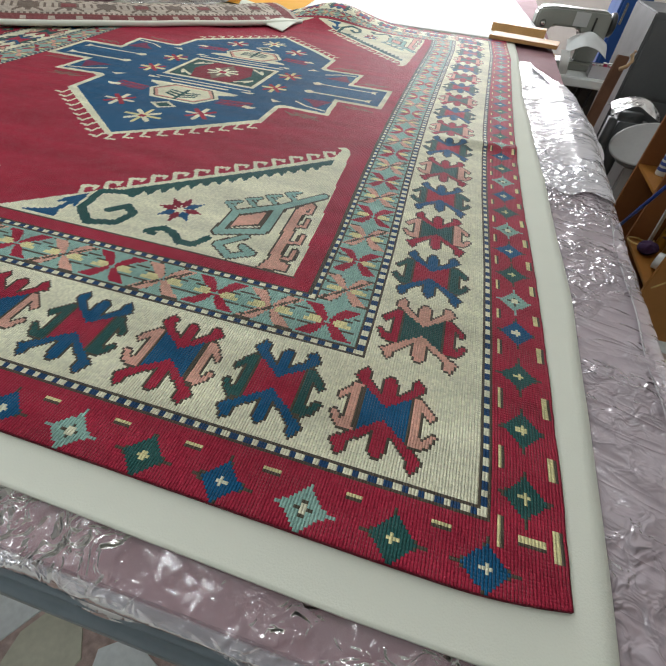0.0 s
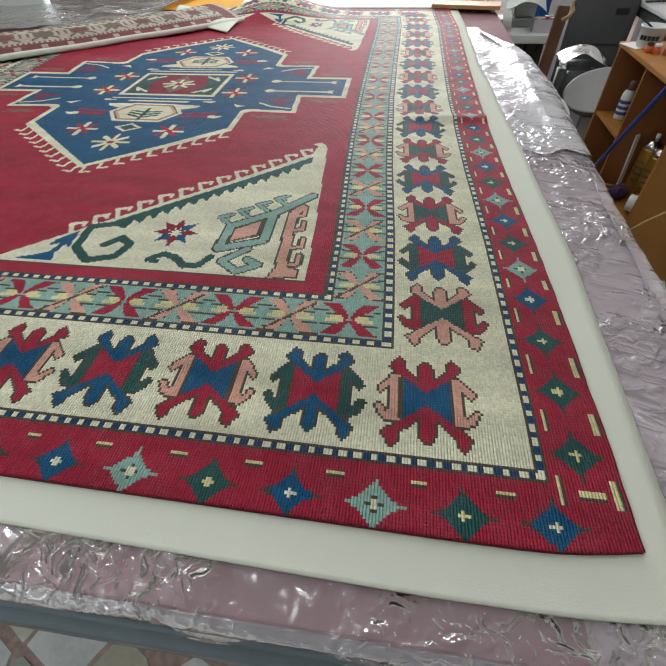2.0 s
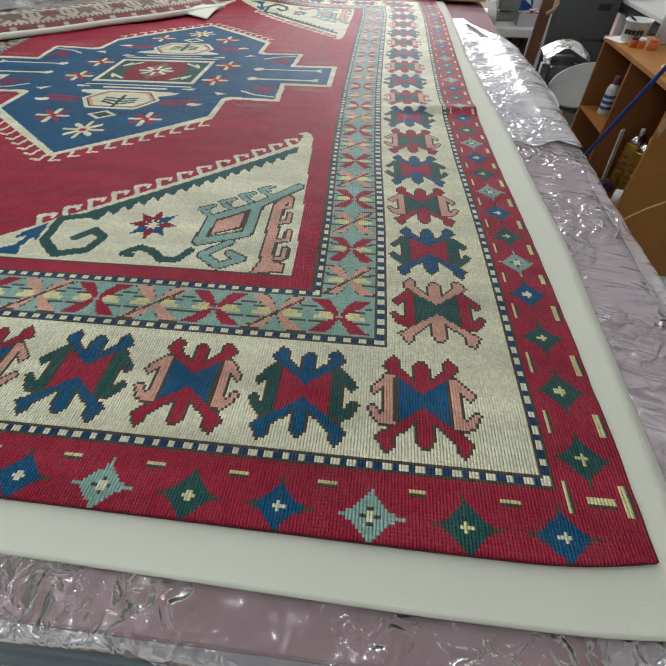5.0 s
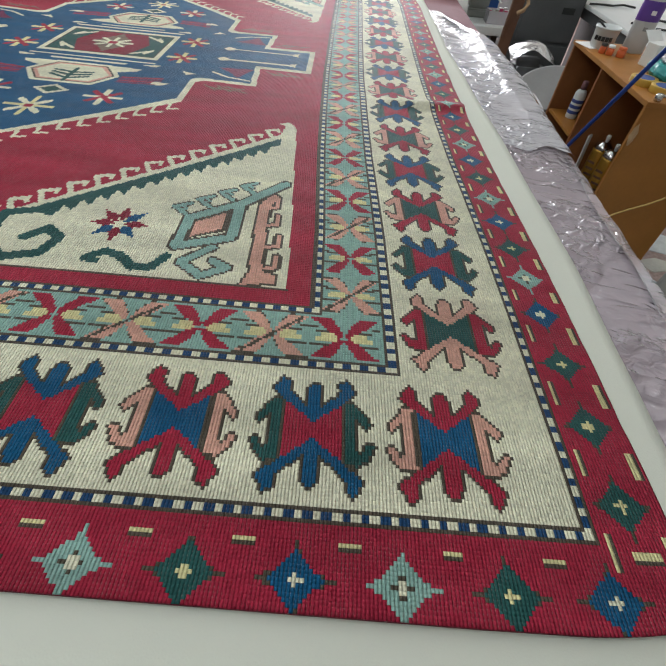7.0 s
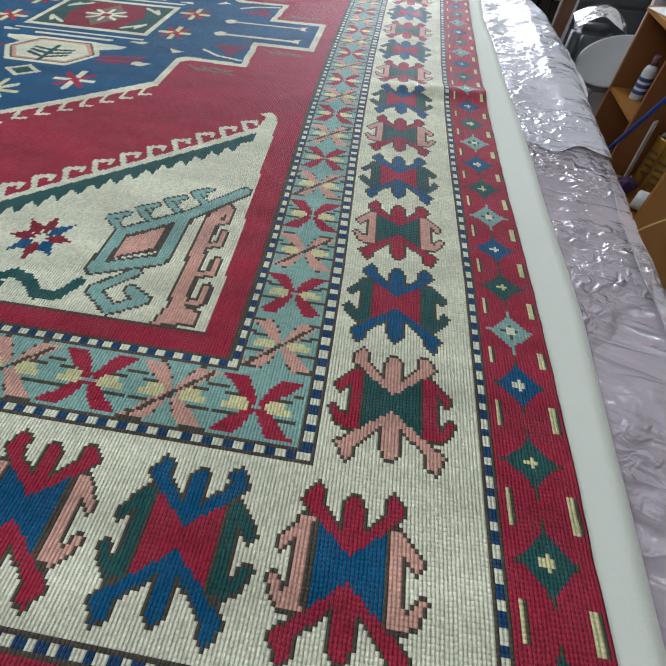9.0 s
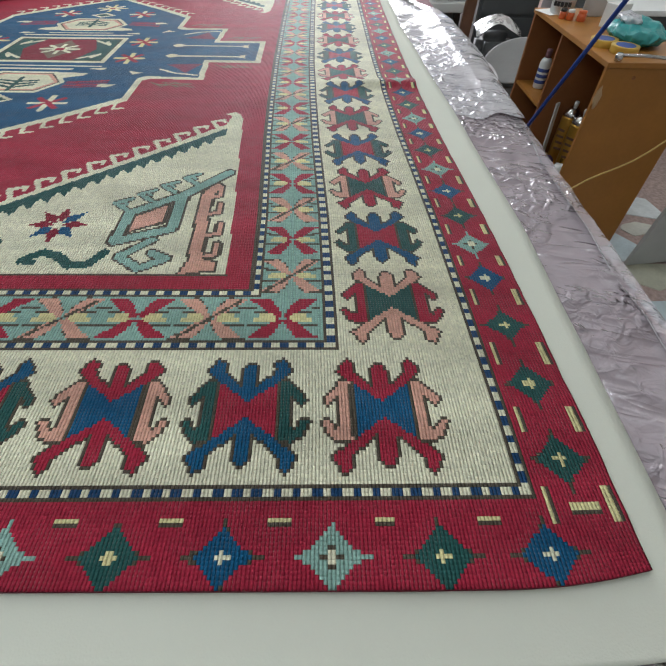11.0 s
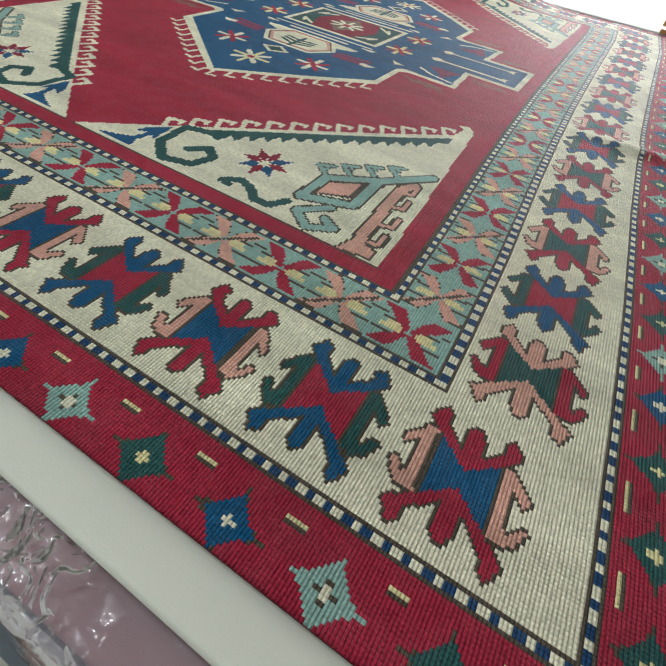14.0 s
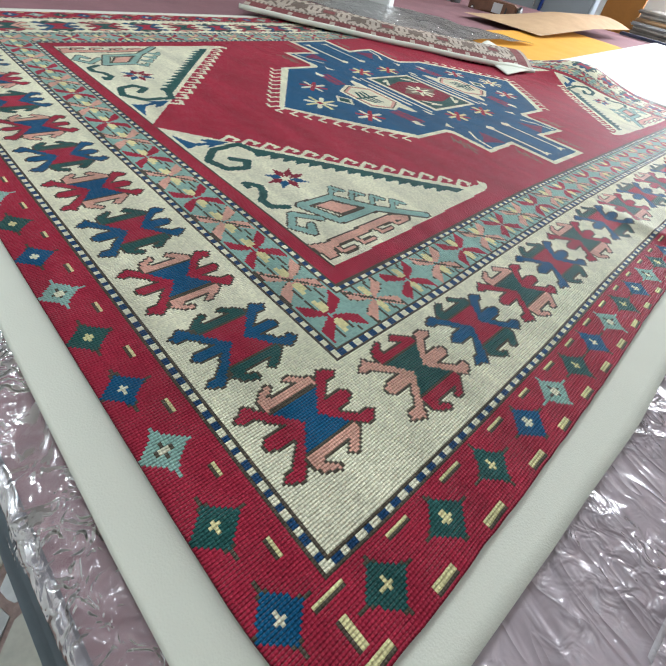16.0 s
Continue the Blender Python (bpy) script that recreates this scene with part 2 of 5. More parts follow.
    l.new(gl.outputs[0], mx.inputs[2])
    l.new(mx.outputs[0], out.inputs["Surface"])
    return m


FILM = film_material("hazy_film", 0.40, 0.0125, 0.15, 0.32, (0.90, 0.79, 0.85))
FILM_HEM = film_material("hem_film", 0.20, 0.0055, 0.16, 0.15)
FILM_CLEAR = film_material("clear_film", 0.18, 0.0085, 0.14, 0.25)
FILM_MILKY = film_material("milky_film", 0.55, 0.0060, 0.17, 0.2, (0.86, 0.84, 0.88))

# ---- mesh helpers ----
def mesh_of(name, bm, material, smooth=False):
    me = bpy.data.meshes.new(name)
    bm.normal_update()
    bm.to_mesh(me)
    bm.free()
    for p in me.polygons:
        p.use_smooth = smooth
    for mm in (material if isinstance(material, (list, tuple)) else [material]):
        me.materials.append(mm)
    return me


def part(name, bm, material, parent=None, label="", smooth=False):
    ob = new(name, mesh_of(name, bm, material, smooth))
    if parent is not None:
        ob.parent = parent
        ob.matrix_parent_inverse = parent.matrix_world.inverted()
    if label:
        tagged(ob, label)
    return ob


def thing(name, place, label, category, group="", kind="", turn=0.0):
    ob = new(name)
    ob.empty_display_size = 0.05
    ob.matrix_world = pose(*place, 0, 0, turn)
    bpy.context.view_layer.update()
    return tagged(ob, label, category, group, kind)


def box(x0, x1, y0, y1, z0, z1, bevel=0.002, segs=2, m=None):
    bm = bmesh.new()
    bmesh.ops.create_cube(bm, size=1, matrix=Matrix.LocRotScale(((x0 + x1) / 2, (y0 + y1) / 2, (z0 + z1) / 2), None, (x1 - x0, y1 - y0, z1 - z0)))
    if bevel:
        bmesh.ops.bevel(bm, geom=bm.edges[:], offset=bevel, segments=segs, affect="EDGES")
    if m is not None:
        bmesh.ops.transform(bm, matrix=m, verts=bm.verts)
    return bm


def lathe(profile, n=28, m=None, sx=1.0, sy=1.0):
    """A turned shape from (radius, height) pairs."""
    bm = bmesh.new()
    rings = []
    for r, z in profile:
        rings.append([bm.verts.new((sx * r * math.cos(2 * math.pi * k / n), sy * r * math.sin(2 * math.pi * k / n), z)) for k in range(n)])
    for a, b in zip(rings, rings[1:]):
        for k in range(n):
            bm.faces.new((a[k], a[(k + 1) % n], b[(k + 1) % n], b[k]))
    for ring, flip in ((rings[0], True), (rings[-1], False)):
        bm.faces.new(ring[::-1] if flip else ring)
    if m is not None:
        bmesh.ops.transform(bm, matrix=m, verts=bm.verts)
    return bm


def tube(points, r, n=10):
    """A round bar along points."""
    bm = bmesh.new()
    pts = [Vector(p) for p in points]
    rings = []
    for i, p in enumerate(pts):
        d = (pts[min(i + 1, len(pts) - 1)] - pts[max(i - 1, 0)]).normalized()
        q = d.to_track_quat("Z", "Y")
        rings.append([bm.verts.new(p + q @ Vector((r * math.cos(2 * math.pi * k / n), r * math.sin(2 * math.pi * k / n), 0))) for k in range(n)])
    for a, b in zip(rings, rings[1:]):
        for k in range(n):
            bm.faces.new((a[k], a[(k + 1) % n], b[(k + 1) % n], b[k]))
    bm.faces.new(rings[0][::-1])
    bm.faces.new(rings[-1])
    return bm


def prism(poly, y0, y1, bevel=0.003, m=None):
    """An outline in x and z, pushed from y0 to y1."""
    bm = bmesh.new()
    a = [bm.verts.new((x, y0, z)) for x, z in poly]
    f = bm.faces.new(a)
    g = bmesh.ops.extrude_face_region(bm, geom=[f])
    bmesh.ops.translate(bm, vec=(0, y1 - y0, 0), verts=[e for e in g["geom"] if isinstance(e, bmesh.types.BMVert)])
    bmesh.ops.recalc_face_normals(bm, faces=bm.faces)
    if bevel:
        bmesh.ops.bevel(bm, geom=bm.edges[:], offset=bevel, segments=2, affect="EDGES")
    if m is not None:
        bmesh.ops.transform(bm, matrix=m, verts=bm.verts)
    return bm


def grid_mesh(name, xs, ys, zs, material, smooth=True, drop=None):
    """A sheet over arrays of x, y and z, all of one shape; drop marks faces to leave out."""
    r, c = xs.shape
    co = np.stack([xs, ys, zs], -1).reshape(-1, 3)
    i = np.arange(r * c).reshape(r, c)
    quads = np.stack([i[:-1, :-1], i[:-1, 1:], i[1:, 1:], i[1:, :-1]], -1).reshape(-1, 4)
    if drop is not None:
        quads = quads[~drop.reshape(-1)]
    me = bpy.data.meshes.new(name)
    me.from_pydata(co.tolist(), [], quads.tolist())
    me.polygons.foreach_set("use_smooth", np.full(len(quads), smooth))
    me.materials.append(material)
    me.update()
    return me


def ripple(x, y, seed, scale):
    """Smooth random relief from a few crossed waves."""
    rs = np.random.RandomState(seed)
    out = np.zeros_like(x)
    for k in range(9):
        a, f, p = rs.uniform(0, 6.28), scale * rs.uniform(0.6, 2.2), rs.uniform(0, 6.28)
        out += np.sin((x * math.cos(a) + y * math.sin(a)) * f + p + 1.3 * np.sin(y * f * 0.37 + k)) / 9
    return out


# ---- the room ----
X0, X1, Y0, Y1, H = -5.4, 3.2, -2.4, 8.0, 2.9
floor = tagged(part("floor", box(X0, X1, Y0, Y1, -0.10, -0.004, 0), GROUT), "crazy-paved floor of broken marble in terrazzo grout", "floor", kind="structure")
tagged(part("ceiling", box(X0 - 0.15, X1 + 0.15, Y0 - 0.15, Y1 + 0.15, H, H + 0.12, 0), CEIL), "plain white plastered ceiling", "ceiling", kind="structure")
tagged(part("wall_west", box(X0 - 0.15, X0, Y0, Y1, 0, H, 0), WALL), "plain pale plastered wall", "wall", kind="structure")
tagged(part("wall_east", box(X1, X1 + 0.15, Y0, Y1, 0, H, 0), WALL), "plain pale plastered wall", "wall", kind="structure")
tagged(part("wall_south", box(X0 - 0.15, X1 + 0.15, Y0 - 0.15, Y0, 0, H, 0), WALL), "plain pale plastered wall", "wall", kind="structure")
north = tagged(new("wall_north"), "pale plastered wall with a wide window", "wall", kind="structure")
for bx in ((X0 - 0.15, -2.0, 0, H), (0.8, X1 + 0.15, 0, H), (-2.0, 0.8, 0, 1.2), (-2.0, 0.8, 2.6, H)):
    part("wall_panel", box(bx[0], bx[1], Y1, Y1 + 0.15, bx[2], bx[3], 0), WALL, north)
win = tagged(new("window_1"), "wide window with a white frame", "window", kind="structure")
for bx in ((-2.0, -1.94, 1.2, 2.6), (0.74, 0.8, 1.2, 2.6), (-1.94, 0.74, 1.2, 1.26), (-1.94, 0.74, 2.54, 2.6), (-0.63, -0.57, 1.26, 2.54)):
    part("window_frame", box(bx[0], bx[1], Y1 + 0.03, Y1 + 0.09, bx[2], bx[3], 0.004), WHITE, win)

# ---- work table ----
TX0, TX1, TY0, TY1, TZ = -3.9, 0.19, -0.06, 6.1, 0.885
table = thing("work_table", (-1.2, 2.0, 0), "long work table with a mauve top and grey steel frame", "table")
part("tabletop", box(TX0, TX1, TY0, TY1, TZ - 0.022, TZ, 0.002), MAUVE, table, "mauve board top")
part("front_rail", box(TX0, TX1, TY0 - 0.030, TY0 - 0.0005, TZ - 0.075, TZ - 0.004, 0.010, 4), STEEL, table, "rounded grey steel rail", smooth=True)
part("side_rail", box(TX1 - 0.05, TX1 + 0.008, TY0 + 0.05, TY1, TZ - 0.075, TZ - 0.024, 0.012, 4), STEEL, table, "rounded grey steel rail", smooth=True)
for lx in (TX0 + 0.06, -1.9, TX1 - 0.06):
    for ly in (0.03, 3.0, TY1 - 0.06):
        part("leg", box(lx - 0.025, lx + 0.025, ly - 0.025, ly + 0.025, 0, TZ - 0.075, 0.004), STEEL, table)

# clear film over the table, its edge lapping over the side
FZ = TZ + 0.003


def film_edge(y):
    return np.interp(y, (-0.1, 0.45, 0.80, 1.05, 1.25, 1.45, 1.58, 1.70, 1.85, 2.08, 2.39, 2.95), (0.186, 0.198, 0.203, 0.222, 0.236, 0.252, 0.256, 0.246, 0.212, 0.150, 0.070, -0.03)) + 0.004 * np.sin(y * 23) * np.exp(-((y - 1.6) / 0.9) ** 2)


def film_relief(x, y, seed):
    """Pulled creases running aslant, stronger where the film lies loose."""
    d = x * 0.55 + y * 0.83
    return 0.5 * ripple(x, y, seed, 20) + 0.5 * np.abs(np.sin(d * 42 + 2.2 * ripple(x, y, seed + 1, 9))) ** 3 * (0.5 + 0.5 * ripple(x, y, seed + 2, 7))


def side_film(name, y0, y1, lift, seed, inner, material, ny, nx):
    y, s = np.meshgrid(np.linspace(y0, y1, ny), np.linspace(0, 1, nx), indexing="ij")
    y = y + (0.05 * (1 - s) + 0.012 * np.sin(s * 19)) * (1 - (y - y0) / (y1 - y0)) * (y0 > 0.5)
    e = film_edge(y)
    x = inner + (e - inner) * s
    loose = np.clip((x - 0.070) / 0.08, 0, 1) ** 1.5
    z = FZ + 0.001 + 0.15 * lift + loose * (lift + 0.007 * film_relief(x, y, seed) + 0.010 * s * np.exp(-((y - 1.8) / 0.6) ** 2)) - 0.035 * np.clip((x - 0.19) / 0.05, 0, 1) ** 1.5 * (0.6 + 0.4 * s) * np.clip((s - 0.5) * 2, 0, 1)
    return new(name, grid_mesh(name, x, y, np.where(x < 0.185, np.maximum(z, FZ + 0.001 + 0.1 * lift), z), material))


tagged(side_film("plastic_film", TY0 - 0.004, 2.46, 0.004, 3, -0.06, FILM, 420, 70), "crinkled clear plastic film lying over the table side", "plastic film")
tagged(side_film("plastic_sheet", 1.02, 2.43, 0.009, 11, -0.06, FILM_MILKY, 200, 60), "milky second layer of plastic sheeting on the table", "plastic sheet")
y, s = np.meshgrid(np.linspace(0.30, 2.34, 260), np.linspace(0, 1, 16), indexing="ij")
e = film_edge(y) + 0.003
x = e - 0.035 * (1 - s) - 0.01 * s * s
z = FZ + 0.010 - 0.055 * s ** 1.6 - 0.012 * np.clip((x - 0.19) / 0.05, 0, 1) + 0.006 * ripple(x, y, 19, 30)
tagged(new("film_hem", grid_mesh("film_hem", x, y, z, FILM_MILKY)), "doubled whitish hem of film hanging at the table edge", "plastic film")
xs, ys = np.meshgrid(np.linspace(TX0, 0.10, 460), np.linspace(TY0 - 0.030, 0.02, 40), indexing="ij")
ss = (ys - ys.min()) / (ys.max() - ys.min())
drop = 0.004 + 0.005 * ripple(xs, xs * 0, 7, 25)
zs = FZ + 0.003 + 0.006 * film_relief(xs, ys, 5) * np.clip((0.022 - ys) / 0.02, 0, 1) - (0.010 + drop) * np.clip((0.30 - ss) / 0.30, 0, 1) ** 2
film2 = new("plastic_film", grid_mesh("plastic_film_front", xs, ys + drop * np.clip((0.3 - ss) / 0.3, 0, 1) * 3, np.where(ss > 0.3, np.maximum(zs, FZ + 0.0008), zs), FILM_CLEAR))
tagged(film2, "crinkled clear plastic film along the table front", "plastic film")
ys2, s2 = np.meshgrid(np.linspace(0, 1, 14), np.linspace(TX0, 0.1, 500), indexing="ij")
zz = FZ + 0.006 - 0.013 * ys2 ** 1.5 + 0.003 * ripple(s2, ys2 * 0.02, 13, 40)
yy = TY0 - 0.002 - (0.012 + 0.010 * ripple(s2, s2 * 0, 15, 14)) * ys2
tagged(new("film_hem", grid_mesh("film_hem_front", s2, yy - 0.006 * np.sin(ys2 * 3), zz, FILM_HEM)), "wrinkled film hem folded over the front rail", "plastic film")

# ---- white felt under the rug ----
xs, ys = np.meshgrid(np.linspace(0, 1, 130), np.linspace(0, 1, 150), indexing="ij")
fy0 = -0.017 + 0.010 * np.clip((-0.2 - (-2.2 + 2.26 * xs)) / 0.5, 0, 1) + 0.010 * np.clip((xs - 0.93) / 0.07, 0, 1) ** 2
ys = fy0 + (2.92 - fy0) * ys ** 1.3
right = np.interp(ys, (-0.02, 0.19, 0.32, 0.57, 0.93, 1.38, 1.81, 2.4, 2.95), (0.050, 0.056, 0.061, 0.062, 0.049, 0.027, 0.006, 0.0, -0.02)) + 0.0015 * np.sin(ys * 13)
xs = -2.20 + (right + 2.20) * xs
felt = new("felt_underlay", grid_mesh("felt_underlay", xs, ys, FZ + 0.0095 + 0.0006 * ripple(xs, ys, 61, 12), CLOTH))
felt.modifiers.new("thick", "SOLIDIFY").thickness = 0.0055
felt.modifiers["thick"].offset = 1
tagged(felt, "off-white felt underlay showing round the rug", "underlay")

# ---- the rug ----
PX, PY = 0.0037, 0.0040          # one knot
RW, RL = 2.134, 2.904            # the rug's width and length
NX, NY = round(RW / PX), round(RL / PY)
XC = -RW / 2
kx = -RW + (np.arange(NX) + 0.5) * PX
kv = (np.arange(NY) + 0.5) * PY
GX, GV = np.meshgrid(kx, kv)      # rows run up the rug
INK = np.full(GX.shape, CRIMSON, dtype=np.int32)


def span(lo, hi, first, pitch, count):
    return max(0, int((lo - first) / pitch) - 1), min(count, int((hi - first) / pitch) + 2)


def fill(poly, ink):
    """Knot in every knot inside a closed outline."""
    p = np.array(poly, float)
    a, b = span(p[:, 0].min(), p[:, 0].max(), -RW, PX, NX)
    c, d = span(p[:, 1].min(), p[:, 1].max(), 0, PY, NY)
    if a >= b or c >= d:
        return
    x, y = GX[c:d, a:b], GV[c:d, a:b]
    inside = np.zeros(x.shape, bool)
    for (x0, y0), (x1, y1) in zip(p, np.roll(p, -1, 0)):
        if y0 != y1:
            inside ^= ((y0 > y) != (y1 > y)) & (x < (x1 - x0) * (y - y0) / (y1 - y0) + x0)
    INK[c:d, a:b][inside] = ink


def stroke(points, width, ink):
    """Knot in a band of that width along a line of points."""
    p = np.array(points, float)
    w = width / 2
    for (x0, y0), (x1, y1) in zip(p, p[1:]):
        a, b = span(min(x0, x1) - w, max(x0, x1) + w, -RW, PX, NX)
        c, d = span(min(y0, y1) - w, max(y0, y1) + w, 0, PY, NY)
        if a >= b or c >= d:
            continue
        x, y = GX[c:d, a:b], GV[c:d, a:b]
        dx, dy = x1 - x0, y1 - y0
        t = np.clip(((x - x0) * dx + (y - y0) * dy) / (dx * dx + dy * dy + 1e-12), 0, 1)
        INK[c:d, a:b][(x - x0 - t * dx) ** 2 + (y - y0 - t * dy) ** 2 < w * w] = ink


def rect(x0, x1, v0, v1, ink):
    fill([(x0, v0), (x1, v0), (x1, v1), (x0, v1)], ink)


def at(points, cx, cv, sx=1.0, sv=1.0):
    return [(cx + sx * x, cv + sv * v) for x, v in points]


EDGE_X, EDGE_Y = 0.010, 0.038    # where the rug's near right corner lies


def drawn_in(x, y):
    """How far the right side of the rug is pulled inwards along its length."""
    amount = np.interp(y, (0.2, 0.4, 0.6, 0.9, 1.1, 1.4, 1.8, 2.4, 2.8), (0, -0.005, -0.012, -0.029, -0.037, -0.046, -0.050, -0.052, -0.075))
    return amount * np.clip((x + 0.90) / 0.50, 0, 1)


def rug_v(x, y):
    """Plan position to the rug's own position."""
    return x - EDGE_X - float(drawn_in(x, y)), y - EDGE_Y


# frames from the edge inwards: side depth and end depth
SIDE = (0.0, 0.081, 0.0965, 0.267, 0.2825, 0.370, 0.386, 0.423)
END = (0.0, 0.077, 0.0935, 0.263, 0.279, 0.361, 0.377, 0.409)


def ring(k, ink):
    rect(-RW + SIDE[k], -SIDE[k], END[k], RL - END[k], ink)


def checks(k, across, along):
    """White and navy squares round the frame between depths k and k + 1, lined dark on both sides."""
    ring(k, BROWN)
    s0, s1, e0, e1 = SIDE[k] + 0.004, SIDE[k + 1] - 0.004, END[k] + 0.0040, END[k + 1] - 0.0040
    for i in range(int((RW - 2 * s0) / across)):
        a = -s0 - i * across
        for v0, v1 in ((e0, e1), (RL - e1, RL - e0)):
            rect(a - across * 0.5, a, v0, v1, CREAM)
            rect(a - across, a - across * 0.5, v0, v1, NAVY)
    for i in range(int((RL - 2 * e0) / along)):
        v = e0 + i * along
        for x0, x1 in ((-s1, -s0), (-RW + s0, -RW + s1)):
            rect(x0, x1, v, v + along * 0.5, CREAM)
            rect(x0, x1, v + along * 0.5, v + along, NAVY)


checks(1, 0.0194, 0.0214)
ring(2, CREAM)
checks(3, 0.0228, 0.0214)
ring(4, AQUA)
checks(5, 0.0218, 0.0214)
ring(6, CRIMSON)


# small stars in the outer red strip
def lozenge(x, v, kind, upright):
    """A stepped diamond with long tips and a pale cross."""
    rx, rv = (0.033, 0.038) if upright else (0.037, 0.036)
    body = {0: BLUE, 1: GREEN, 2: GREEN, 3: AQUA}[kind]
    tips = [(0, rv), (0.006, 0.016), (0.016, 0.008), (rx, 0), (0.016, -0.008), (0.006, -0.016), (0, -rv), (-0.006, -0.016), (-0.016, -0.008), (-rx, 0), (-0.016, 0.008), (-0.006, 0.016)]
    core = [(0, 0.027), (0.026, 0), (0, -0.027), (-0.026, 0)]
    if kind != 3:
        fill(at(tips, x, v, 1.0, 1.0), BROWN)
    else:
        fill(at(tips, x, v, 0.96, 0.96), AQUA)
    fill(at(core, x, v), body)
    if kind == 3:
        for ox, ov in ((-0.008, 0), (0.008, 0), (0, 0.0085), (0, -0.0085)):
            rect(x + ox - 0.003, x + ox + 0.003, v + ov - 0.003, v + ov + 0.003, BROWN)
        rect(x - 0.005, x + 0.005, v - 0.005, v + 0.005, CREAM)
    else:
        c = CREAM if kind == 0 else YELLOW
        rect(x - 0.0075, x + 0.0075, v - 0.0028, v + 0.0028, c)
        rect(x - 0.0028, x + 0.0028, v - 0.0075, v + 0.0075, c)


def dash(x, v, upright, wide=0.021):
    hx, hv = (0.0028, wide / 2) if upright else (wide / 2, 0.0034)
    if upright:
        rect(x + hx, x + hx + 0.0042, v - hv, v + hv, BROWN)
    else:
        rect(x - hx, x + hx, v - hv - 0.0036, v - hv, BROWN)
    rect(x - hx, x + hx, v - hv, v + hv, YELLOW)


ENDKINDS = (0, 1, 3)
for i in range(21):
    x = -0.083 - i * (RW - 0.166) / 20
    for v in (0.026, RL - 0.026):
        lozenge(x, v, ENDKINDS[i % 3], False)
        if i < 20:
            dash(x - 0.049, 0.058 if v < 1 else RL - 0.058, False)
dash(-0.036, 0.068, False, 0.030)
SIDEKINDS = (1, 1, 1, 0, 3, 1, 0, 3, 1, 0, 3, 1, 0, 3)
side_v = 0.117
for i in range(34):
    step = 0.0945 if i < 3 else 0.0805
    if side_v > RL - 0.08:
        break
    for x in (-0.042, -RW + 0.042):
        lozenge(x, side_v, SIDEKINDS[i] if i < 14 else SIDEKINDS[2 + (i - 2) % 3], True)
        for o in (-0.030, 0.031):
            dash(x + o, side_v - step / 2, True, 0.034 if i < 4 else 0.026)
    side_v += step

# turtle figures in the wide cream border
BODY = [(-0.034, 0.037), (0, 0.0105), (0.034, 0.037), (0.034, -0.037), (0, -0.0105), (-0.034, -0.037)]
ARM = [(0, 0.0105), (0.034, 0.037), (0.050, 0.053), (0.046, 0.063), (0.039, 0.071), (0.031, 0.065), (0.033, 0.055), (0.026, 0.046), (0.009, 0.030), (0.009, 0.055), (0.0045, 0.064), (0, 0.065)]
LEG = [(0, -0.0105), (0.034, -0.037), (0.059, -0.058), (0.052, -0.067), (0.049, -0.077), (0.040, -0.070), (0.040, -0.059), (0.027, -0.046), (0.009, -0.030), (0.009, -0.058), (0.0045, -0.067), (0, -0.069)]
FIN = [(0.0365, 0.038), (0.049, 0.037), (0.068, 0.014), (0.063, 0.005), (0.0495, 0.021), (0.0495, -0.024), (0.057, -0.025), (0.064, -0.013), (0.071, -0.016), (0.063, -0.033), (0.052, -0.041), (0.0365, -0.038)]


def outlined(x, v, reach, draw, ink=BROWN):
    """Draw a figure, then ring it with a row of dark knots."""
    a, b = span(x - reach, x + reach, -RW, PX, NX)
    c, d = span(v - reach, v + reach, 0, PY, NY)
    before = INK[c:d, a:b].copy()
    INK[c:d, a:b] = -1
    draw()
    shape = INK[c:d, a:b] >= 0
    ring_ = shape.copy()
    ring_[:, 1:] |= shape[:, :-1]
    ring_[:, :-1] |= shape[:, 1:]
    ring_[1:] |= shape[:-1]
    ring_[:-1] |= shape[1:]
    INK[c:d, a:b] = np.where(shape, INK[c:d, a:b], np.where(ring_, ink, before))


def turtle(x, v, body, head, fin, sx=1.0, sv=1.0, flip=1):
    def draw():
        for side in (1, -1):
            fill(at(FIN, x, v, side * sx, flip * sv), fin)
        fill(at(BODY, x, v, sx, sv), body)
        for side in (1, -1):
            fill(at(ARM, x, v, side * sx, flip * sv), head)
            fill(at(LEG, x, v, side * sx, flip * sv), head)
            stroke(at([(side * 0.0352, 0.036), (side * 0.0352, -0.036)], x, v, sx, sv), 0.0044, BROWN)

    outlined(x, v, 0.085, draw)


TONES = ((BLUE, CRIMSON, PINK), (CRIMSON, BLUE, GREEN))
for i in range(12):
    x = -0.220 - i * 0.1525
    for v in (0.178, RL - 0.178):
        turtle(x, v, *TONES[i % 2], 0.97, 0.98, 1 if v < 1 else -1)
SIDETONES = ((GREEN, PINK, CRIMSON), (CRIMSON, BLUE, GREEN), (GREEN, CRIMSON, PINK))
for i in range(1, 17):
    v = 0.350 + (i - 1) * 0.1540
    for x in (-0.189, -RW + 0.189):
        turtle(x, v, *SIDETONES[0 if i == 1 else 1 + (i % 2)], 0.97, 0.97)


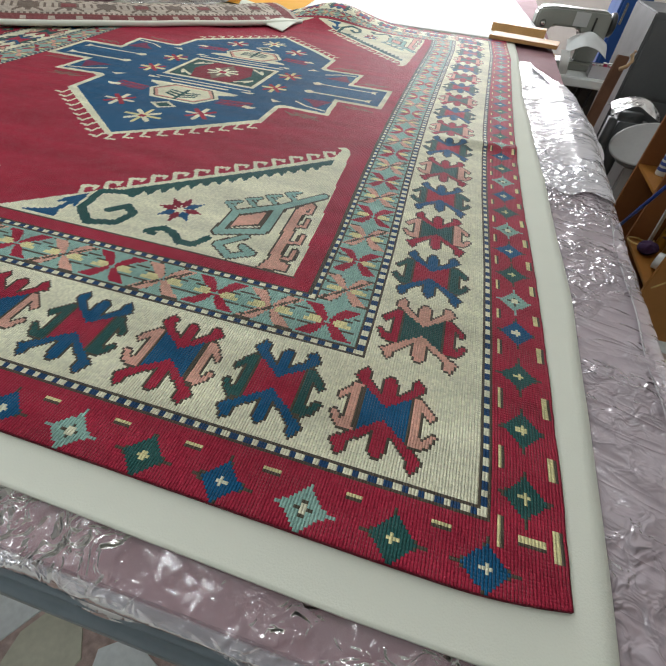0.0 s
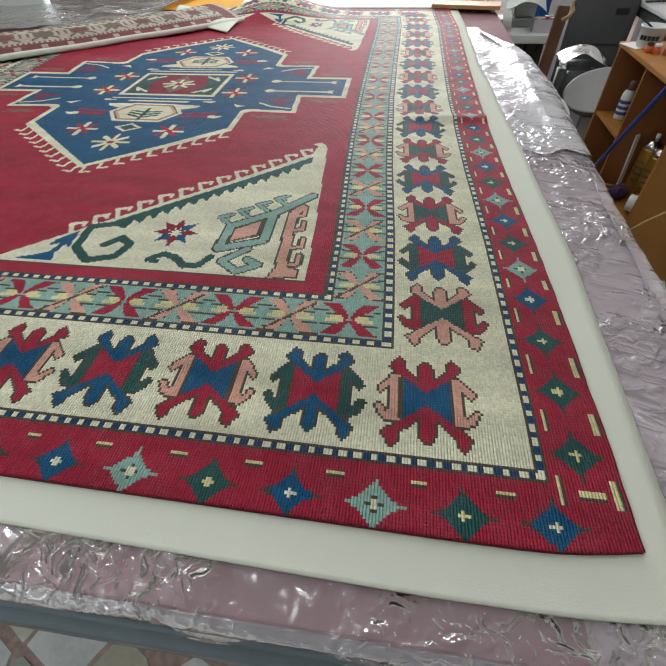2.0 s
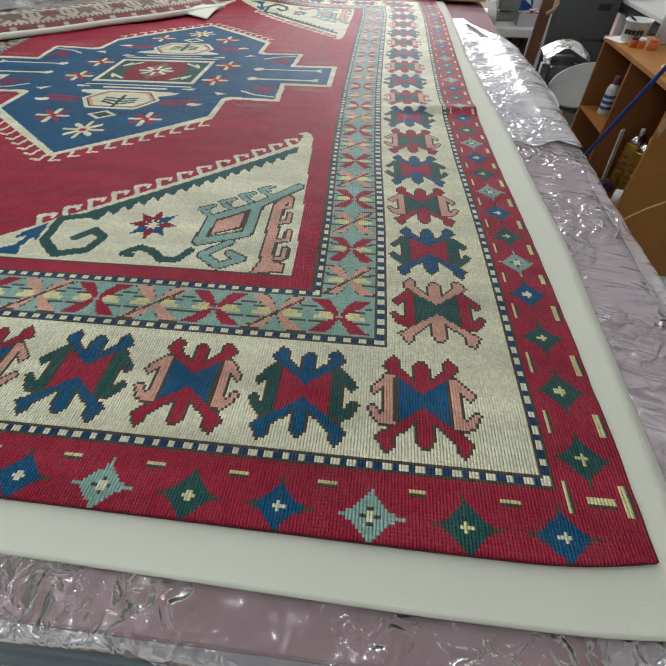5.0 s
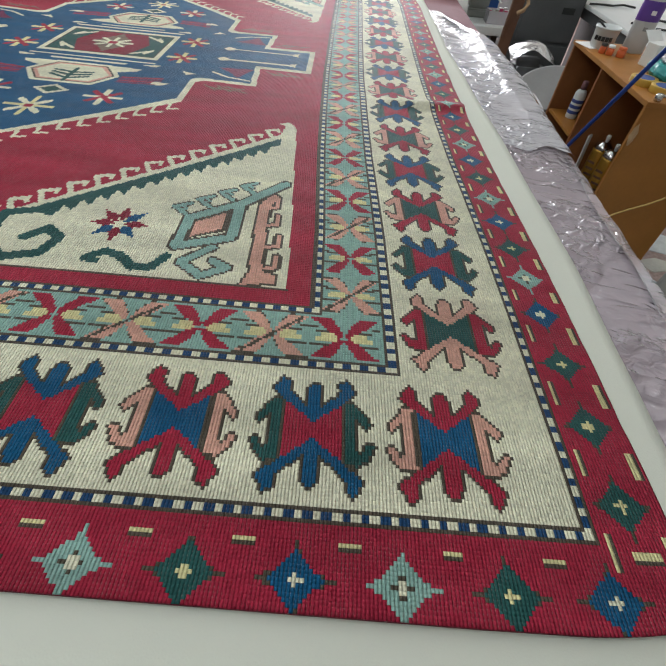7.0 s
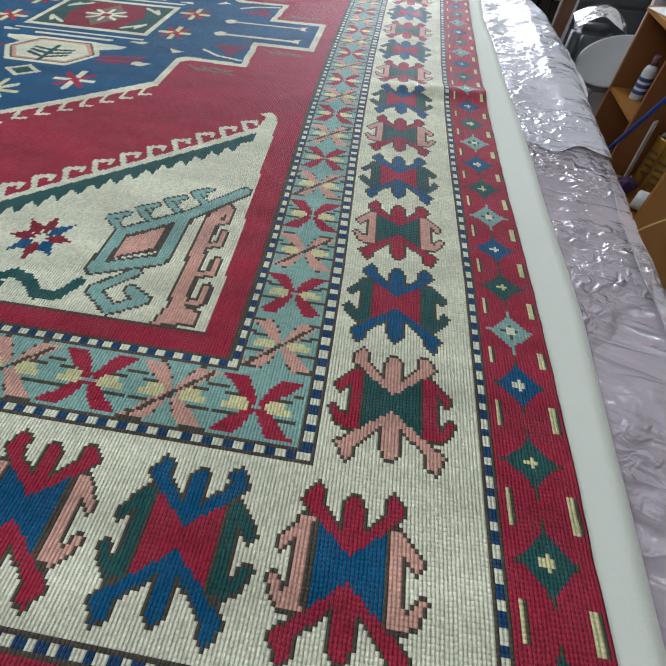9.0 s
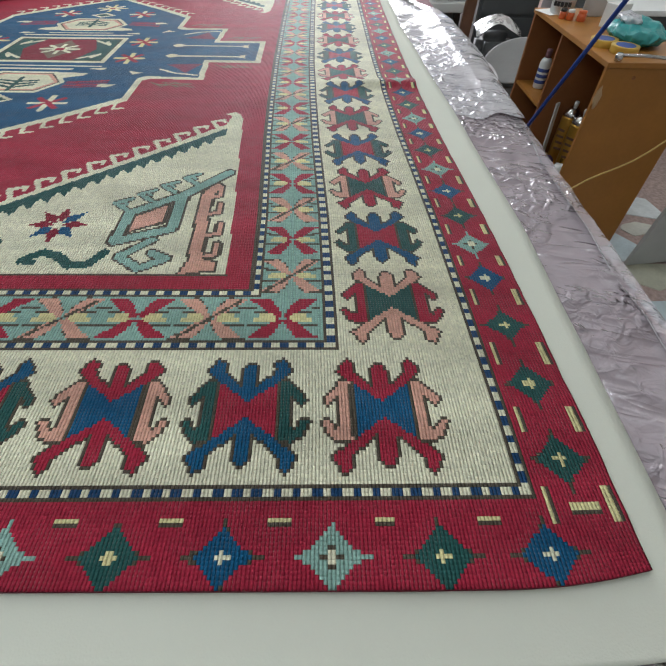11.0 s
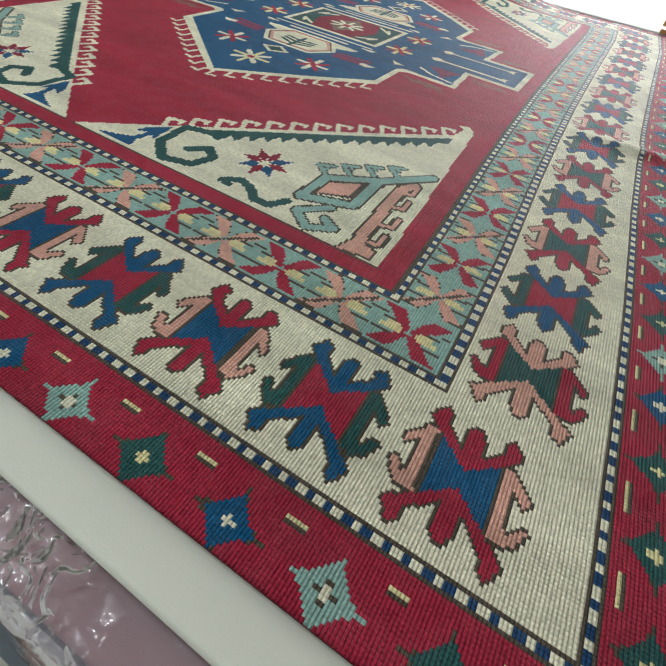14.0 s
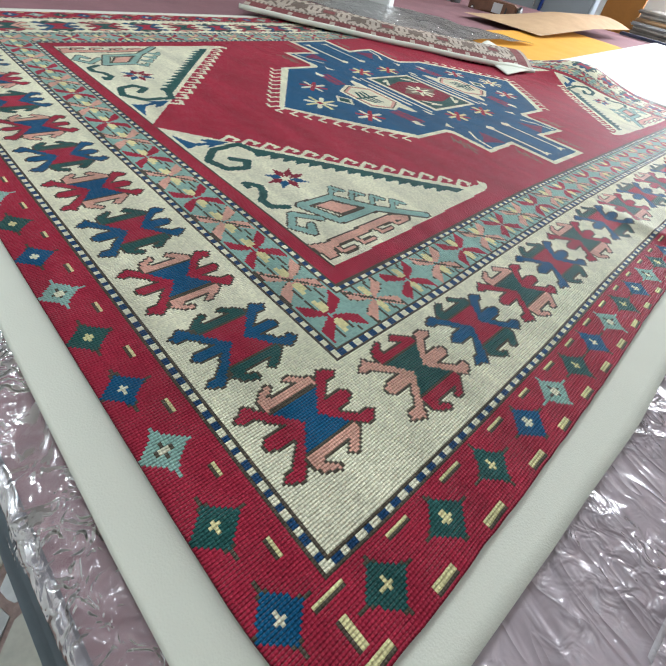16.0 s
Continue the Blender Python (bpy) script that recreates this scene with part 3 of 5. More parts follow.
# crosses in the pale green border
def cross(x, v, ink, sx=1.0, sv=1.0):
    petal = [(0.0, 0.004), (0.009, 0.024), (0.019, 0.038), (0.044, 0.036), (0.022, 0.014), (0.008, 0.0)]
    for s in (1, -1):
        for u in (1, -1):
            if ink == PINK:
                fill(at(petal, x, v, s * sx * 1.07, u * sv * 1.07), BROWN)
                stroke(at([(s * 0.014, u * 0.030), (s * 0.006, u * 0.014)], x, v, sx, sv), 0.005, BROWN)
            fill(at(petal, x, v, s * sx, u * sv), ink)
        fill(at([(s * 0.007, 0.0), (s * 0.013, 0.008), (s * 0.030, 0.008), (s * 0.030, 0.003), (s * 0.037, 0.003), (s * 0.037, -0.006), (s * 0.013, -0.008)], x, v, sx, sv), YELLOW)
        stroke(at([(s * 0.022, 0.0115), (s * 0.036, 0.0115)], x, v, sx, sv), 0.0042, BROWN)
        stroke(at([(s * 0.022, -0.0115), (s * 0.044, -0.0115)], x, v, sx, sv), 0.0042, BROWN)
        stroke(at([(s * 0.036, 0.018), (s * 0.046, 0.018)], x, v, sx, sv), 0.0042, BROWN)
    if ink == PINK:
        stroke(at([(-0.036, -0.034), (0.036, 0.034)], x, v, sx, sv), 0.0046, BROWN)


nx = 16
for i in range(nx):
    x = -0.337 - i * (RW - 0.674) / (nx - 1)
    for v in (0.319, RL - 0.319):
        cross(x, v, (CRIMSON, PINK)[i % 2], 1.05, 0.97)
ny = 27
for i in range(1, ny - 1):
    v = 0.319 + i * (RL - 0.638) / (ny - 1)
    for x in (-0.327, -RW + 0.327):
        cross(x, v, (CRIMSON, PINK)[i % 2], 0.98, 0.96)

# ---- the four cream corner pieces ----
def corner(mx, mv):
    """One corner piece, given for the near right corner and mirrored."""
    def q(points):
        out = []
        for x, y in points:
            x, v = rug_v(x, y)
            out.append((XC + (x - XC) * mx, v if mv > 0 else RL - v))
        return out

    fill(q([(-0.420, 0.447), (-0.458, 0.990), (-0.466, 1.012), (-0.482, 1.028), (-0.502, 1.016), (-0.486, 1.004), (-0.492, 0.960), (-1.046, 0.447)]), CREAM)
    stroke(q([(-0.418, 0.444), (-1.05, 0.444)]), 0.005, BROWN)
    # hooked fringe along the slope
    n = 13
    for i in range(n):
        f = i / n
        x, y = -0.512 - f * 0.455, 0.942 - f * 0.430
        stroke(q([(x + 0.006, y - 0.006), (x - 0.014, y + 0.032), (x + 0.012, y + 0.041)]), 0.0105, CREAM)
        stroke(q([(x + 0.012, y + 0.041), (x + 0.014, y + 0.030)]), 0.0085, CREAM)
    # green saw-toothed band under the slope
    teeth = [(-0.488, 0.940), (-0.865, 0.592), (-0.838, 0.575)]
    for i in range(15):
        f = i / 15
        x, y = -0.828 + f * 0.334, 0.590 + f * 0.310
        teeth += [(x + 0.004, y - 0.018), (x + 0.010, y + 0.016)]
    fill(q(teeth + [(-0.487, 0.905)]), GREEN)
    # green spiral, blue arrow, star
    stroke(q([(-0.845, 0.590), (-0.898, 0.572), (-0.893, 0.501), (-0.849, 0.462), (-0.799, 0.479), (-0.787, 0.520), (-0.814, 0.540), (-0.838, 0.514)]), 0.0185, GREEN)
    fill(q([(-0.992, 0.456), (-0.950, 0.474), (-0.928, 0.488), (-0.916, 0.454)]), BLUE)
    fill(q([(-0.952, 0.499), (-0.945, 0.524), (-0.914, 0.556), (-0.906, 0.496), (-0.925, 0.515)]), BLUE)
    stroke(q([(-0.930, 0.484), (-0.922, 0.520)]), 0.013, BLUE)
    c = q([(-0.711, 0.569)])[0]
    for i in range(8):
        a = math.pi * i / 4
        fill([(c[0] + 0.007 * math.cos(a), c[1] + 0.007 * math.sin(a)), (c[0] + 0.026 * math.cos(a - 0.40), c[1] + 0.026 * math.sin(a - 0.40)), (c[0] + 0.050 * math.cos(a), c[1] + 0.050 * math.sin(a)), (c[0] + 0.026 * math.cos(a + 0.40), c[1] + 0.026 * math.sin(a + 0.40))], BLUE if i in (1, 5, 7) else MAROON)
    rect(c[0] - 0.006, c[0] + 0.006, c[1] - 0.006, c[1] + 0.006, CREAM)
    stroke(q([(-0.729, 0.476), (-0.706, 0.496), (-0.680, 0.488), (-0.654, 0.464), (-0.627, 0.468), (-0.612, 0.496)]), 0.0165, GREEN)
    stroke(q([(-0.729, 0.476), (-0.712, 0.472)]), 0.014, GREEN)
    # pale green bird-like figure with a pink heart
    for w, ink in ((0.027, BROWN), (0.018, AQUA)):
        stroke(q([(-0.606, 0.524), (-0.604, 0.604), (-0.524, 0.664), (-0.456, 0.744)]), w, ink)
        stroke(q([(-0.606, 0.524), (-0.526, 0.558), (-0.526, 0.662)]), w, ink)
        stroke(q([(-0.548, 0.528), (-0.588, 0.486), (-0.551, 0.458), (-0.516, 0.482), (-0.540, 0.495)]), w * 0.78, ink)
        for i in range(4):
            x, y = -0.612 + i * 0.034, 0.612 + i * 0.0295
            stroke(q([(x, y), (x - 0.026, y + 0.022), (x - 0.002, y + 0.036)]), w * 0.55, ink)
            stroke(q([(x - 0.014, y + 0.029), (x - 0.006, y + 0.018)]), w * 0.38, ink)
    fill(q([(-0.597, 0.542), (-0.597, 0.596), (-0.540, 0.642), (-0.539, 0.574)]), BROWN)
    fill(q([(-0.592, 0.550), (-0.592, 0.592), (-0.545, 0.630), (-0.544, 0.580)]), PINK)
    # pink comb
    for g, ink in ((0.0045, BROWN), (0.0, PINK)):
        stroke(q([(-0.470, 0.692), (-0.483, 0.668), (-0.482, 0.600), (-0.476, 0.545), (-0.474, 0.500), (-0.470, 0.470)]), 0.019 + 2 * g, ink)
        fill(q([(-0.490 - g, 0.446 - g), (-0.440 + g, 0.456 - g), (-0.440 + g, 0.474 + g), (-0.478 - g, 0.486)]), ink)
        for x, y in ((-0.462, 0.660), (-0.456, 0.606), (-0.447, 0.546), (-0.443, 0.492)):
            stroke(q([(x - 0.018, y - 0.004), (x, y), (x - 0.001, y + 0.028)]), 0.0075 + 2 * g, ink)


for mx in (1, -1):
    for mv in (1, -1):
        corner(mx, mv)

# ---- the blue medallion ----
MX, MV = -1.085, 1.450
QUARTER = [(0.0, 0.66), (0.33, 0.40), (0.33, 0.262), (0.352, 0.245), (0.505, 0.252), (0.498, 0.105), (0.66, 0.104)]


def outline(grow):
    pts = []
    for sx, sv in ((1, 1), (1, -1), (-1, -1), (-1, 1)):
        run = [(sx * (x + grow if x > 0.1 else x), sv * (v + grow)) for x, v in QUARTER]
        pts += run if sx * sv > 0 else run[::-1]
    return [(MX + x, MV + v) for x, v in pts]


fill(outline(0.0), CREAM)
fill(outline(-0.019), BLUE)
# hooked fringe along the four slopes
for sx in (1, -1):
    for sv in (1, -1):
        for i in range(10):
            f = (i + 0.3) / 10
            x, v = MX + sx * f * 0.33, MV + sv * (0.66 - f * 0.26)
            stroke([(x, v - sv * 0.005), (x + sx * 0.004, v + sv * 0.030), (x + sx * 0.026, v + sv * 0.024)], 0.0085, CREAM)
# worn brownish ground beside the arms
for sx in (1, -1):
    for sv in (1, -1):
        for i in range(9):
            o = 0.011 * i
            stroke([(MX + sx * (0.36 + o), MV + sv * (0.272 + 0.01 * (i % 3))), (MX + sx * (0.40 + o), MV + sv * (0.305 - 0.008 * (i % 4)))], 0.006, GREY)
            stroke([(MX + sx * (0.52 + o), MV + sv * (0.125 + 0.01 * (i % 3))), (MX + sx * (0.55 + o), MV + sv * (0.15 - 0.008 * (i % 2)))], 0.005, GREY)
# middle panel
for g, ink in ((0.0, CREAM), (0.016, BROWN), (0.020, GREEN)):
    rect(MX - 0.172 + g, MX + 0.172 - g, MV - 0.122 + g, MV + 0.122 - g, ink)
fill([(MX - 0.075, MV - 0.10), (MX + 0.075, MV - 0.10), (MX + 0.11, MV), (MX + 0.075, MV + 0.10), (MX - 0.075, MV + 0.10), (MX - 0.11, MV)], MAROON)
fill([(MX, MV - 0.09), (MX + 0.06, MV), (MX, MV + 0.09), (MX - 0.06, MV)], GREY)
for i in range(8):
    a = math.pi * i / 4
    stroke([(MX, MV), (MX + 0.055 * math.cos(a), MV + 0.045 * math.sin(a))], 0.012, CREAM)
rect(MX - 0.012, MX + 0.012, MV - 0.012, MV + 0.012, CRIMSON)
for sx in (1, -1):
    for sv in (1, -1):
        stroke([(MX + sx * 0.085, MV + sv * 0.085), (MX + sx * 0.135, MV + sv * 0.045), (MX + sx * 0.120, MV + sv * 0.075)], 0.011, CREAM)


def small_star(x, v, inks, r=0.043):
    for i in range(8):
        a = math.pi * i / 4
        rr = r if i % 2 == 0 else r * 0.95
        stroke([(x + 0.010 * math.cos(a), v + 0.010 * math.sin(a)), (x + rr * math.cos(a), v + rr * math.sin(a))], 0.014, inks[i % 2])
    rect(x - 0.008, x + 0.008, v - 0.008, v + 0.008, CRIMSON)


for sv in (1, -1):
    # double bars, fan hexagon, small box
    stroke([(MX - 0.17, MV + sv * 0.150), (MX + 0.17, MV + sv * 0.150)], 0.012, CREAM)
    stroke([(MX - 0.10, MV + sv * 0.175), (MX + 0.10, MV + sv * 0.175)], 0.010, CREAM)
    for sx in (1, -1):
        fill([(MX + sx * 0.02, MV + sv * 0.20), (MX + sx * 0.16, MV + sv * 0.205), (MX + sx * 0.15, MV + sv * 0.225), (MX + sx * 0.06, MV + sv * 0.262)], CREAM)
        fill([(MX + sx * 0.14, MV + sv * 0.17), (MX + sx * 0.20, MV + sv * 0.16), (MX + sx * 0.19, MV + sv * 0.18)], CREAM)
    for g, ink in ((0.0, CREAM), (0.013, BROWN), (0.018, PINK), (0.028, CREAM)):
        w, h = 0.122 - g, 0.076 - g * 0.85
        fill(at([(-w, 0), (-w * 0.62, h), (w * 0.62, h), (w, 0), (w * 0.62, -h), (-w * 0.62, -h)], MX, MV + sv * 0.275), ink)
    stroke([(MX, MV + sv * 0.245), (MX, MV + sv * 0.335)], 0.011, GREEN)
    for sx in (1, -1):
        for o in (-0.022, 0.0, 0.022):
            stroke([(MX, MV + sv * (0.295 + o)), (MX + sx * 0.048, MV + sv * (0.280 + o * 0.7))], 0.010, GREEN)
    fill(at([(-0.045, 0), (0, 0.032), (0.045, 0), (0, -0.032)], MX, MV + sv * 0.395), CREAM)
    fill(at([(-0.028, 0), (0, 0.020), (0.028, 0), (0, -0.020)], MX, MV + sv * 0.395), GREEN)
    # stars and red flames
    small_star(MX, MV + sv * 0.500, (YELLOW, CREAM), 0.050)
    for sx in (1, -1):
        small_star(MX + sx * 0.135, MV + sv * 0.415, (CREAM, CRIMSON))
        small_star(MX + sx * 0.238, MV + sv * 0.078, (YELLOW, CRIMSON))
        for i in range(4):
            stroke([(MX + sx * 0.13, MV + sv * (0.275 + 0.012 * i)), (MX + sx * 0.235, MV + sv * (0.262 + 0.014 * i))], 0.009, (CRIMSON, PLUM)[i % 2])
        fill(at([(0.22, 0.285), (0.265, 0.292), (0.245, 0.31), (0.215, 0.305)], MX, MV, sx, sv), CREAM)
        fill(at([(0.27, 0.185), (0.315, 0.20), (0.29, 0.215)], MX, MV, sx, sv), CREAM)
        fill(at([(0.37, 0.13), (0.48, 0.12), (0.44, 0.20), (0.41, 0.16)], MX, MV, sx, sv), PLUM)
        stroke(at([(0.36, 0.17), (0.41, 0.20), (0.48, 0.215)], MX, MV, sx, sv), 0.009, CREAM)
        # barbell bars in the arms
        stroke(at([(0.37, 0.050), (0.60, 0.050)], MX, MV, sx, sv), 0.012, CREAM)
        for e in (0.358, 0.612):
            fill(at([(e, 0.050), (e + (0.030 if e < 0.4 else -0.030), 0.058), (e, 0.068), (e - 0.012, 0.050), (e, 0.032), (e + (0.030 if e < 0.4 else -0.030), 0.042)], MX, MV, sx, sv), CREAM)

# ---- knit it all into one woven sheet ----
RZ = FZ + 0.0095


def rug_plan(x, v):
    """The rug's own position to the plan: the right side drawn in, the near corner rounded, the far end pushed together."""
    y = np.interp(v, (0.0, 2.50, RL), (EDGE_Y, 2.538, 2.80))
    x = x + EDGE_X
    y = y + 0.013 * np.clip((x + 0.12) / 0.13, 0, 1) ** 2 * np.exp(-v / 0.03) + 0.006 * np.clip((-0.2 - x) / 0.6, 0, 1) * np.exp(-v / 0.1)
    return x + drawn_in(x, y), y


def rug_height(x, y):
    z = RZ + 0.0065 + 0.0018 * ripple(x, y, 21, 9)
    z = z + 0.008 * np.exp(-((y - 1.23) / 0.03) ** 2) * np.clip((x + 0.35) / 0.2, 0, 1)
    lift = 1 / (1 + np.exp(-(y - 1.75) / 0.12))
    z = z + 0.012 * lift * np.exp(-((x + 1.72) / 0.20) ** 2) + 0.006 * np.sin(y * 16) * lift * np.exp(-((x + 1.5) / 0.15) ** 2)
    hump = np.exp(-((x + 1.0) / 0.22) ** 2 - ((y - 2.72) / 0.20) ** 2)
    return z + 0.075 * hump


vx = -RW + np.arange(NX + 1) * PX
vv = np.arange(NY + 1) * PY
VX, VV = np.meshgrid(vx, vv)
PXW, PYW = rug_plan(VX, VV)
ragged = 0.0016 * ripple(PXW * 0 + VX, VV, 4, 60)
PXW = PXW + ragged * (VX > -0.01)
PZW = rug_height(PXW, PYW)
r, c = VX.shape
co = np.stack([PXW, PYW, PZW], -1).reshape(-1, 3)
idx = np.arange(r * c).reshape(r, c)
quads = np.stack([idx[:-1, :-1], idx[:-1, 1:], idx[1:, 1:], idx[1:, :-1]], -1)
ink = INK.copy()
midx, midy = (PXW[:-1, :-1] + PXW[1:, 1:]) / 2, (PYW[:-1, :-1] + PYW[1:, 1:]) / 2


def lies_flat(x, y):
    """All but the turned-over far corner."""
    return y < 1.70 + (x + 2.3) * 0.97


kept = lies_flat(midx, midy)
rim = np.concatenate([idx[0, :], idx[1:, -1], idx[-1, -2::-1], idx[-2:0:-1, 0]])
low = co[rim].copy()
low[:, 2] = FZ + 0.0095
nb = len(co)
ringlow = nb + np.arange(len(rim))
skirt = np.stack([ringlow, np.roll(ringlow, -1), np.roll(rim, -1), rim], -1)
skirt = skirt[lies_flat(PXW.reshape(-1)[rim], PYW.reshape(-1)[rim])]
allq = np.concatenate([quads.reshape(-1, 4)[kept.ravel()], skirt])
me = bpy.data.meshes.new("rug")
me.vertices.add(nb + len(rim))
me.vertices.foreach_set("co", np.concatenate([co, low]).astype(np.float32).ravel())
me.loops.add(allq.size)
me.loops.foreach_set("vertex_index", allq.astype(np.int32).ravel())
me.polygons.add(len(allq))
me.polygons.foreach_set("loop_start", np.arange(len(allq), dtype=np.int32) * 4)
me.update(calc_edges=True)
for w in WOOLS:
    me.materials.append(w)
me.polygons.foreach_set("material_index", np.concatenate([ink.ravel()[kept.ravel()], np.full(len(skirt), MAROON)]).astype(np.int32))
me.polygons.foreach_set("use_smooth", np.ones(len(allq), bool))
uvs = np.concatenate([np.stack([(VX + RW) / PX, VV / PY], -1).reshape(-1, 2), np.zeros((len(rim), 2))])
layer = me.uv_layers.new(name="knots")
layer.data.foreach_set("uv", uvs[allq.ravel()].astype(np.float32).ravel())
me.validate()
rug = new("rug", me)
tagged(rug, "hand-knotted crimson wool rug with blue medallion and turtle border", "rug")

TUBGREY = mat("dark_grey_paint", (0.10, 0.105, 0.105), 0.5, vary=0.12)
# ---- the folded corner of the rug ----
PALE_BACK, TAUPE_BACK, ROSE_BACK = 0, 1, 2
BACKS = [wool("back_cream", (0.55, 0.47, 0.39)), wool("back_taupe", (0.20, 0.15, 0.12)), wool("back_rose", (0.25, 0.075, 0.075))]


def folded_corner():
    """The rug's far corner turned over: its back shows the pattern faded, with a rolled felt hem along the free edge."""
    ns, nt = 300, 110
    s, t = np.meshgrid(np.linspace(0, 1, ns + 1), np.linspace(0, 1, nt + 1), indexing="ij")

    def bow(p, q, r, k):
        return [(1 - s) ** 2 * p[i] + 2 * s * (1 - s) * q[i] + s * s * r[i] for i in range(3)]

    lip = bow((-2.25, 1.48, 0.925), (-1.515, 1.985, 0.925), (-1.12, 2.47, 0.917), s)
    crest = bow((-2.40, 1.74, 0.975), (-1.60, 2.00, 0.975), (-1.34, 2.68, 0.950), s)
    f = np.clip(t / 0.8, 0, 1)
    g = np.clip((t - 0.8) / 0.2, 0, 1)
    x, y, z = [l_ + (c_ - l_) * f for l_, c_ in zip(lip, crest)]
    z = z + 0.012 * np.sin(math.pi * f) + 0.004 * ripple(x, y, 8, 14)
    x, y, z = x - 0.16 * g, y + 0.08 * g, z - (z - RZ) * g ** 1.6
    sc, tc = (s[:-1, :-1] + 0.5 / ns), (t[:-1, :-1] + 0.5 / nt)
    ink = np.full(sc.shape, PALE_BACK)
    u = sc * 1.47 / 0.147
    w = np.abs((u % 1) - 0.5)
    d = tc * 0.36
    e = np.abs(d - 0.175)
    fig = (e < 0.030) & (w < 0.26)
    fig |= (e < 0.066) & (w < 0.06)
    fig |= (np.abs(e - 0.030 - 0.16 * np.abs(w - 0.12)) < 0.011) & (w < 0.36)
    fig |= (np.abs(w - 0.40) < 0.035) & (e < 0.032)
    ink[fig] = TAUPE_BACK
    ink[fig & (e < 0.028) & (w < 0.2) & (np.floor(u) % 2 == 0)] = ROSE_BACK
    ink[~fig] = PALE_BACK
    ink[(d > 0.262)] = np.where((np.floor(sc * 75) % 2 == 0), TAUPE_BACK, PALE_BACK)[d > 0.262]
    ink[(d < 0.092)] = np.where((np.floor(sc * 150) % 2 == 0), PALE_BACK, TAUPE_BACK)[d < 0.092]
    ink[(d < 0.075)] = ROSE_BACK
    ink[(d < 0.058) & (d > 0.030) & ((u % 0.66) < 0.16)] = PALE_BACK
    ink[(sc > 0.94)] = ROSE_BACK
    ink[(sc > 0.985)] = PALE_BACK
    i = np.arange(x.size).reshape(x.shape)
    quads = np.stack([i[:-1, :-1], i[1:, :-1], i[1:, 1:], i[:-1, 1:]], -1).reshape(-1, 4)
    me = bpy.data.meshes.new("folded_corner")
    me.from_pydata(np.stack([x, y, z], -1).reshape(-1, 3).tolist(), [], quads.tolist())
    for w_ in BACKS:
        me.materials.append(w_)
    me.polygons.foreach_set("material_index", ink.ravel().astype(np.int32))
    me.polygons.foreach_set("use_smooth", np.ones(len(quads), bool))
    uv = np.stack([s * 1.47 / PX, t * 0.36 / PY], -1).reshape(-1, 2)
    layer = me.uv_layers.new(name="knots")
    layer.data.foreach_set("uv", uv[quads.ravel()].astype(np.float32).ravel())
    ob = new("folded_corner", me)
    ob.parent = rug
    tagged(ob, "turned-over rug corner showing its faded back")
    hem = [(x[k, 0] + 0.006, y[k, 0] - 0.008, z[k, 0] + 0.001) for k in range(0, ns + 1, 12)]
    part("felt_hem", tube(hem, 0.0115, 12), CLOTH, rug, "rolled cream felt hem", smooth=True)
    return ob


folded_corner()
# felt showing at the turned corner, curling up behind the rug
s, t = np.meshgrid(np.linspace(0, 1, 60), np.linspace(0, 1, 24), indexing="ij")
fx = -1.50 + 0.36 * s + 0.02 * np.sin(s * 7)
fy = 2.52 - 0.30 * s + 0.16 * t + 0.22 * t * s
fz = RZ + 0.012 + 0.035 * np.sin(math.pi * t) * (1 - 0.75 * s) + 0.020 * (1 - s) * (1 - t)
curl = new("felt_flap", grid_mesh("felt_flap", fx, fy, fz, CLOTH))
curl.modifiers.new("thick", "SOLIDIFY").thickness = 0.004
tagged(curl, "off-white felt curling up at the folded rug corner", "underlay flap")

WRAP = film_material("white_wrap", 0.8, 0.008, 0.2, 0.6, (0.9, 0.9, 0.92))
# ---- white sheets, papers and film on the far part of the table ----
xs, ys = np.meshgrid(np.linspace(-1.28, 0.16, 60), np.linspace(2.84, 6.0, 80), indexing="ij")
zs = FZ + 0.012 + 0.003 * ripple(xs, ys, 31, 6)
sheet = new("white_sheet", grid_mesh("white_sheet", xs - 0.10 * (ys - 3.0), ys, zs, SHEET))
sheet.modifiers.new("thick", "SOLIDIFY").thickness = 0.004
tagged(sheet, "large white cloth sheet spread over the table", "cloth sheet")
tagged(new("orange_paper", grid_mesh("orange_paper", *[a for a in (lambda X, Y: (X, Y, FZ + 0.009 + 0.012 * np.clip((-1.35 - X) * 1.5, 0, 1) + 0.004 * ripple(X, Y, 9, 8)))(*np.meshgrid(np.linspace(-1.95, -1.15, 30), np.linspace(2.80, 4.75, 40), indexing="ij"))], mat("orange_paper", (0.72, 0.36, 0.03), 0.6, vary=0.06))), "flat sheet of orange-yellow paper on the table", "paper sheet")
X, Y = np.meshgrid(np.linspace(-2.45, -1.75, 40), np.linspace(3.75, 5.6, 40), indexing="ij")
tagged(new("kraft_paper", grid_mesh("kraft_paper", X, Y, FZ + 0.03 + 0.10 * np.sin((X + 2.45) / 0.7 * 2.6) * np.clip((Y - 3.7) / 1.0, 0, 1), CARD)), "curled sheet of brown kraft paper", "paper sheet")
part_rim = tagged(part("table_strip", box(-1.95, 0.1, 5.98, 6.06, FZ + 0.004, FZ + 0.03, 0.004), mat("navy_strip", (0.02, 0.03, 0.06), 0.5)), "dark navy strip along the far table edge", "edge strip")
s, t = np.meshgrid(np.linspace(0, 1, 120), np.linspace(0, 1, 60), indexing="ij")
fx, fy = -3.1 + 1.42 * s + 0.10 * t, 1.95 + 0.58 * s + 0.85 * t
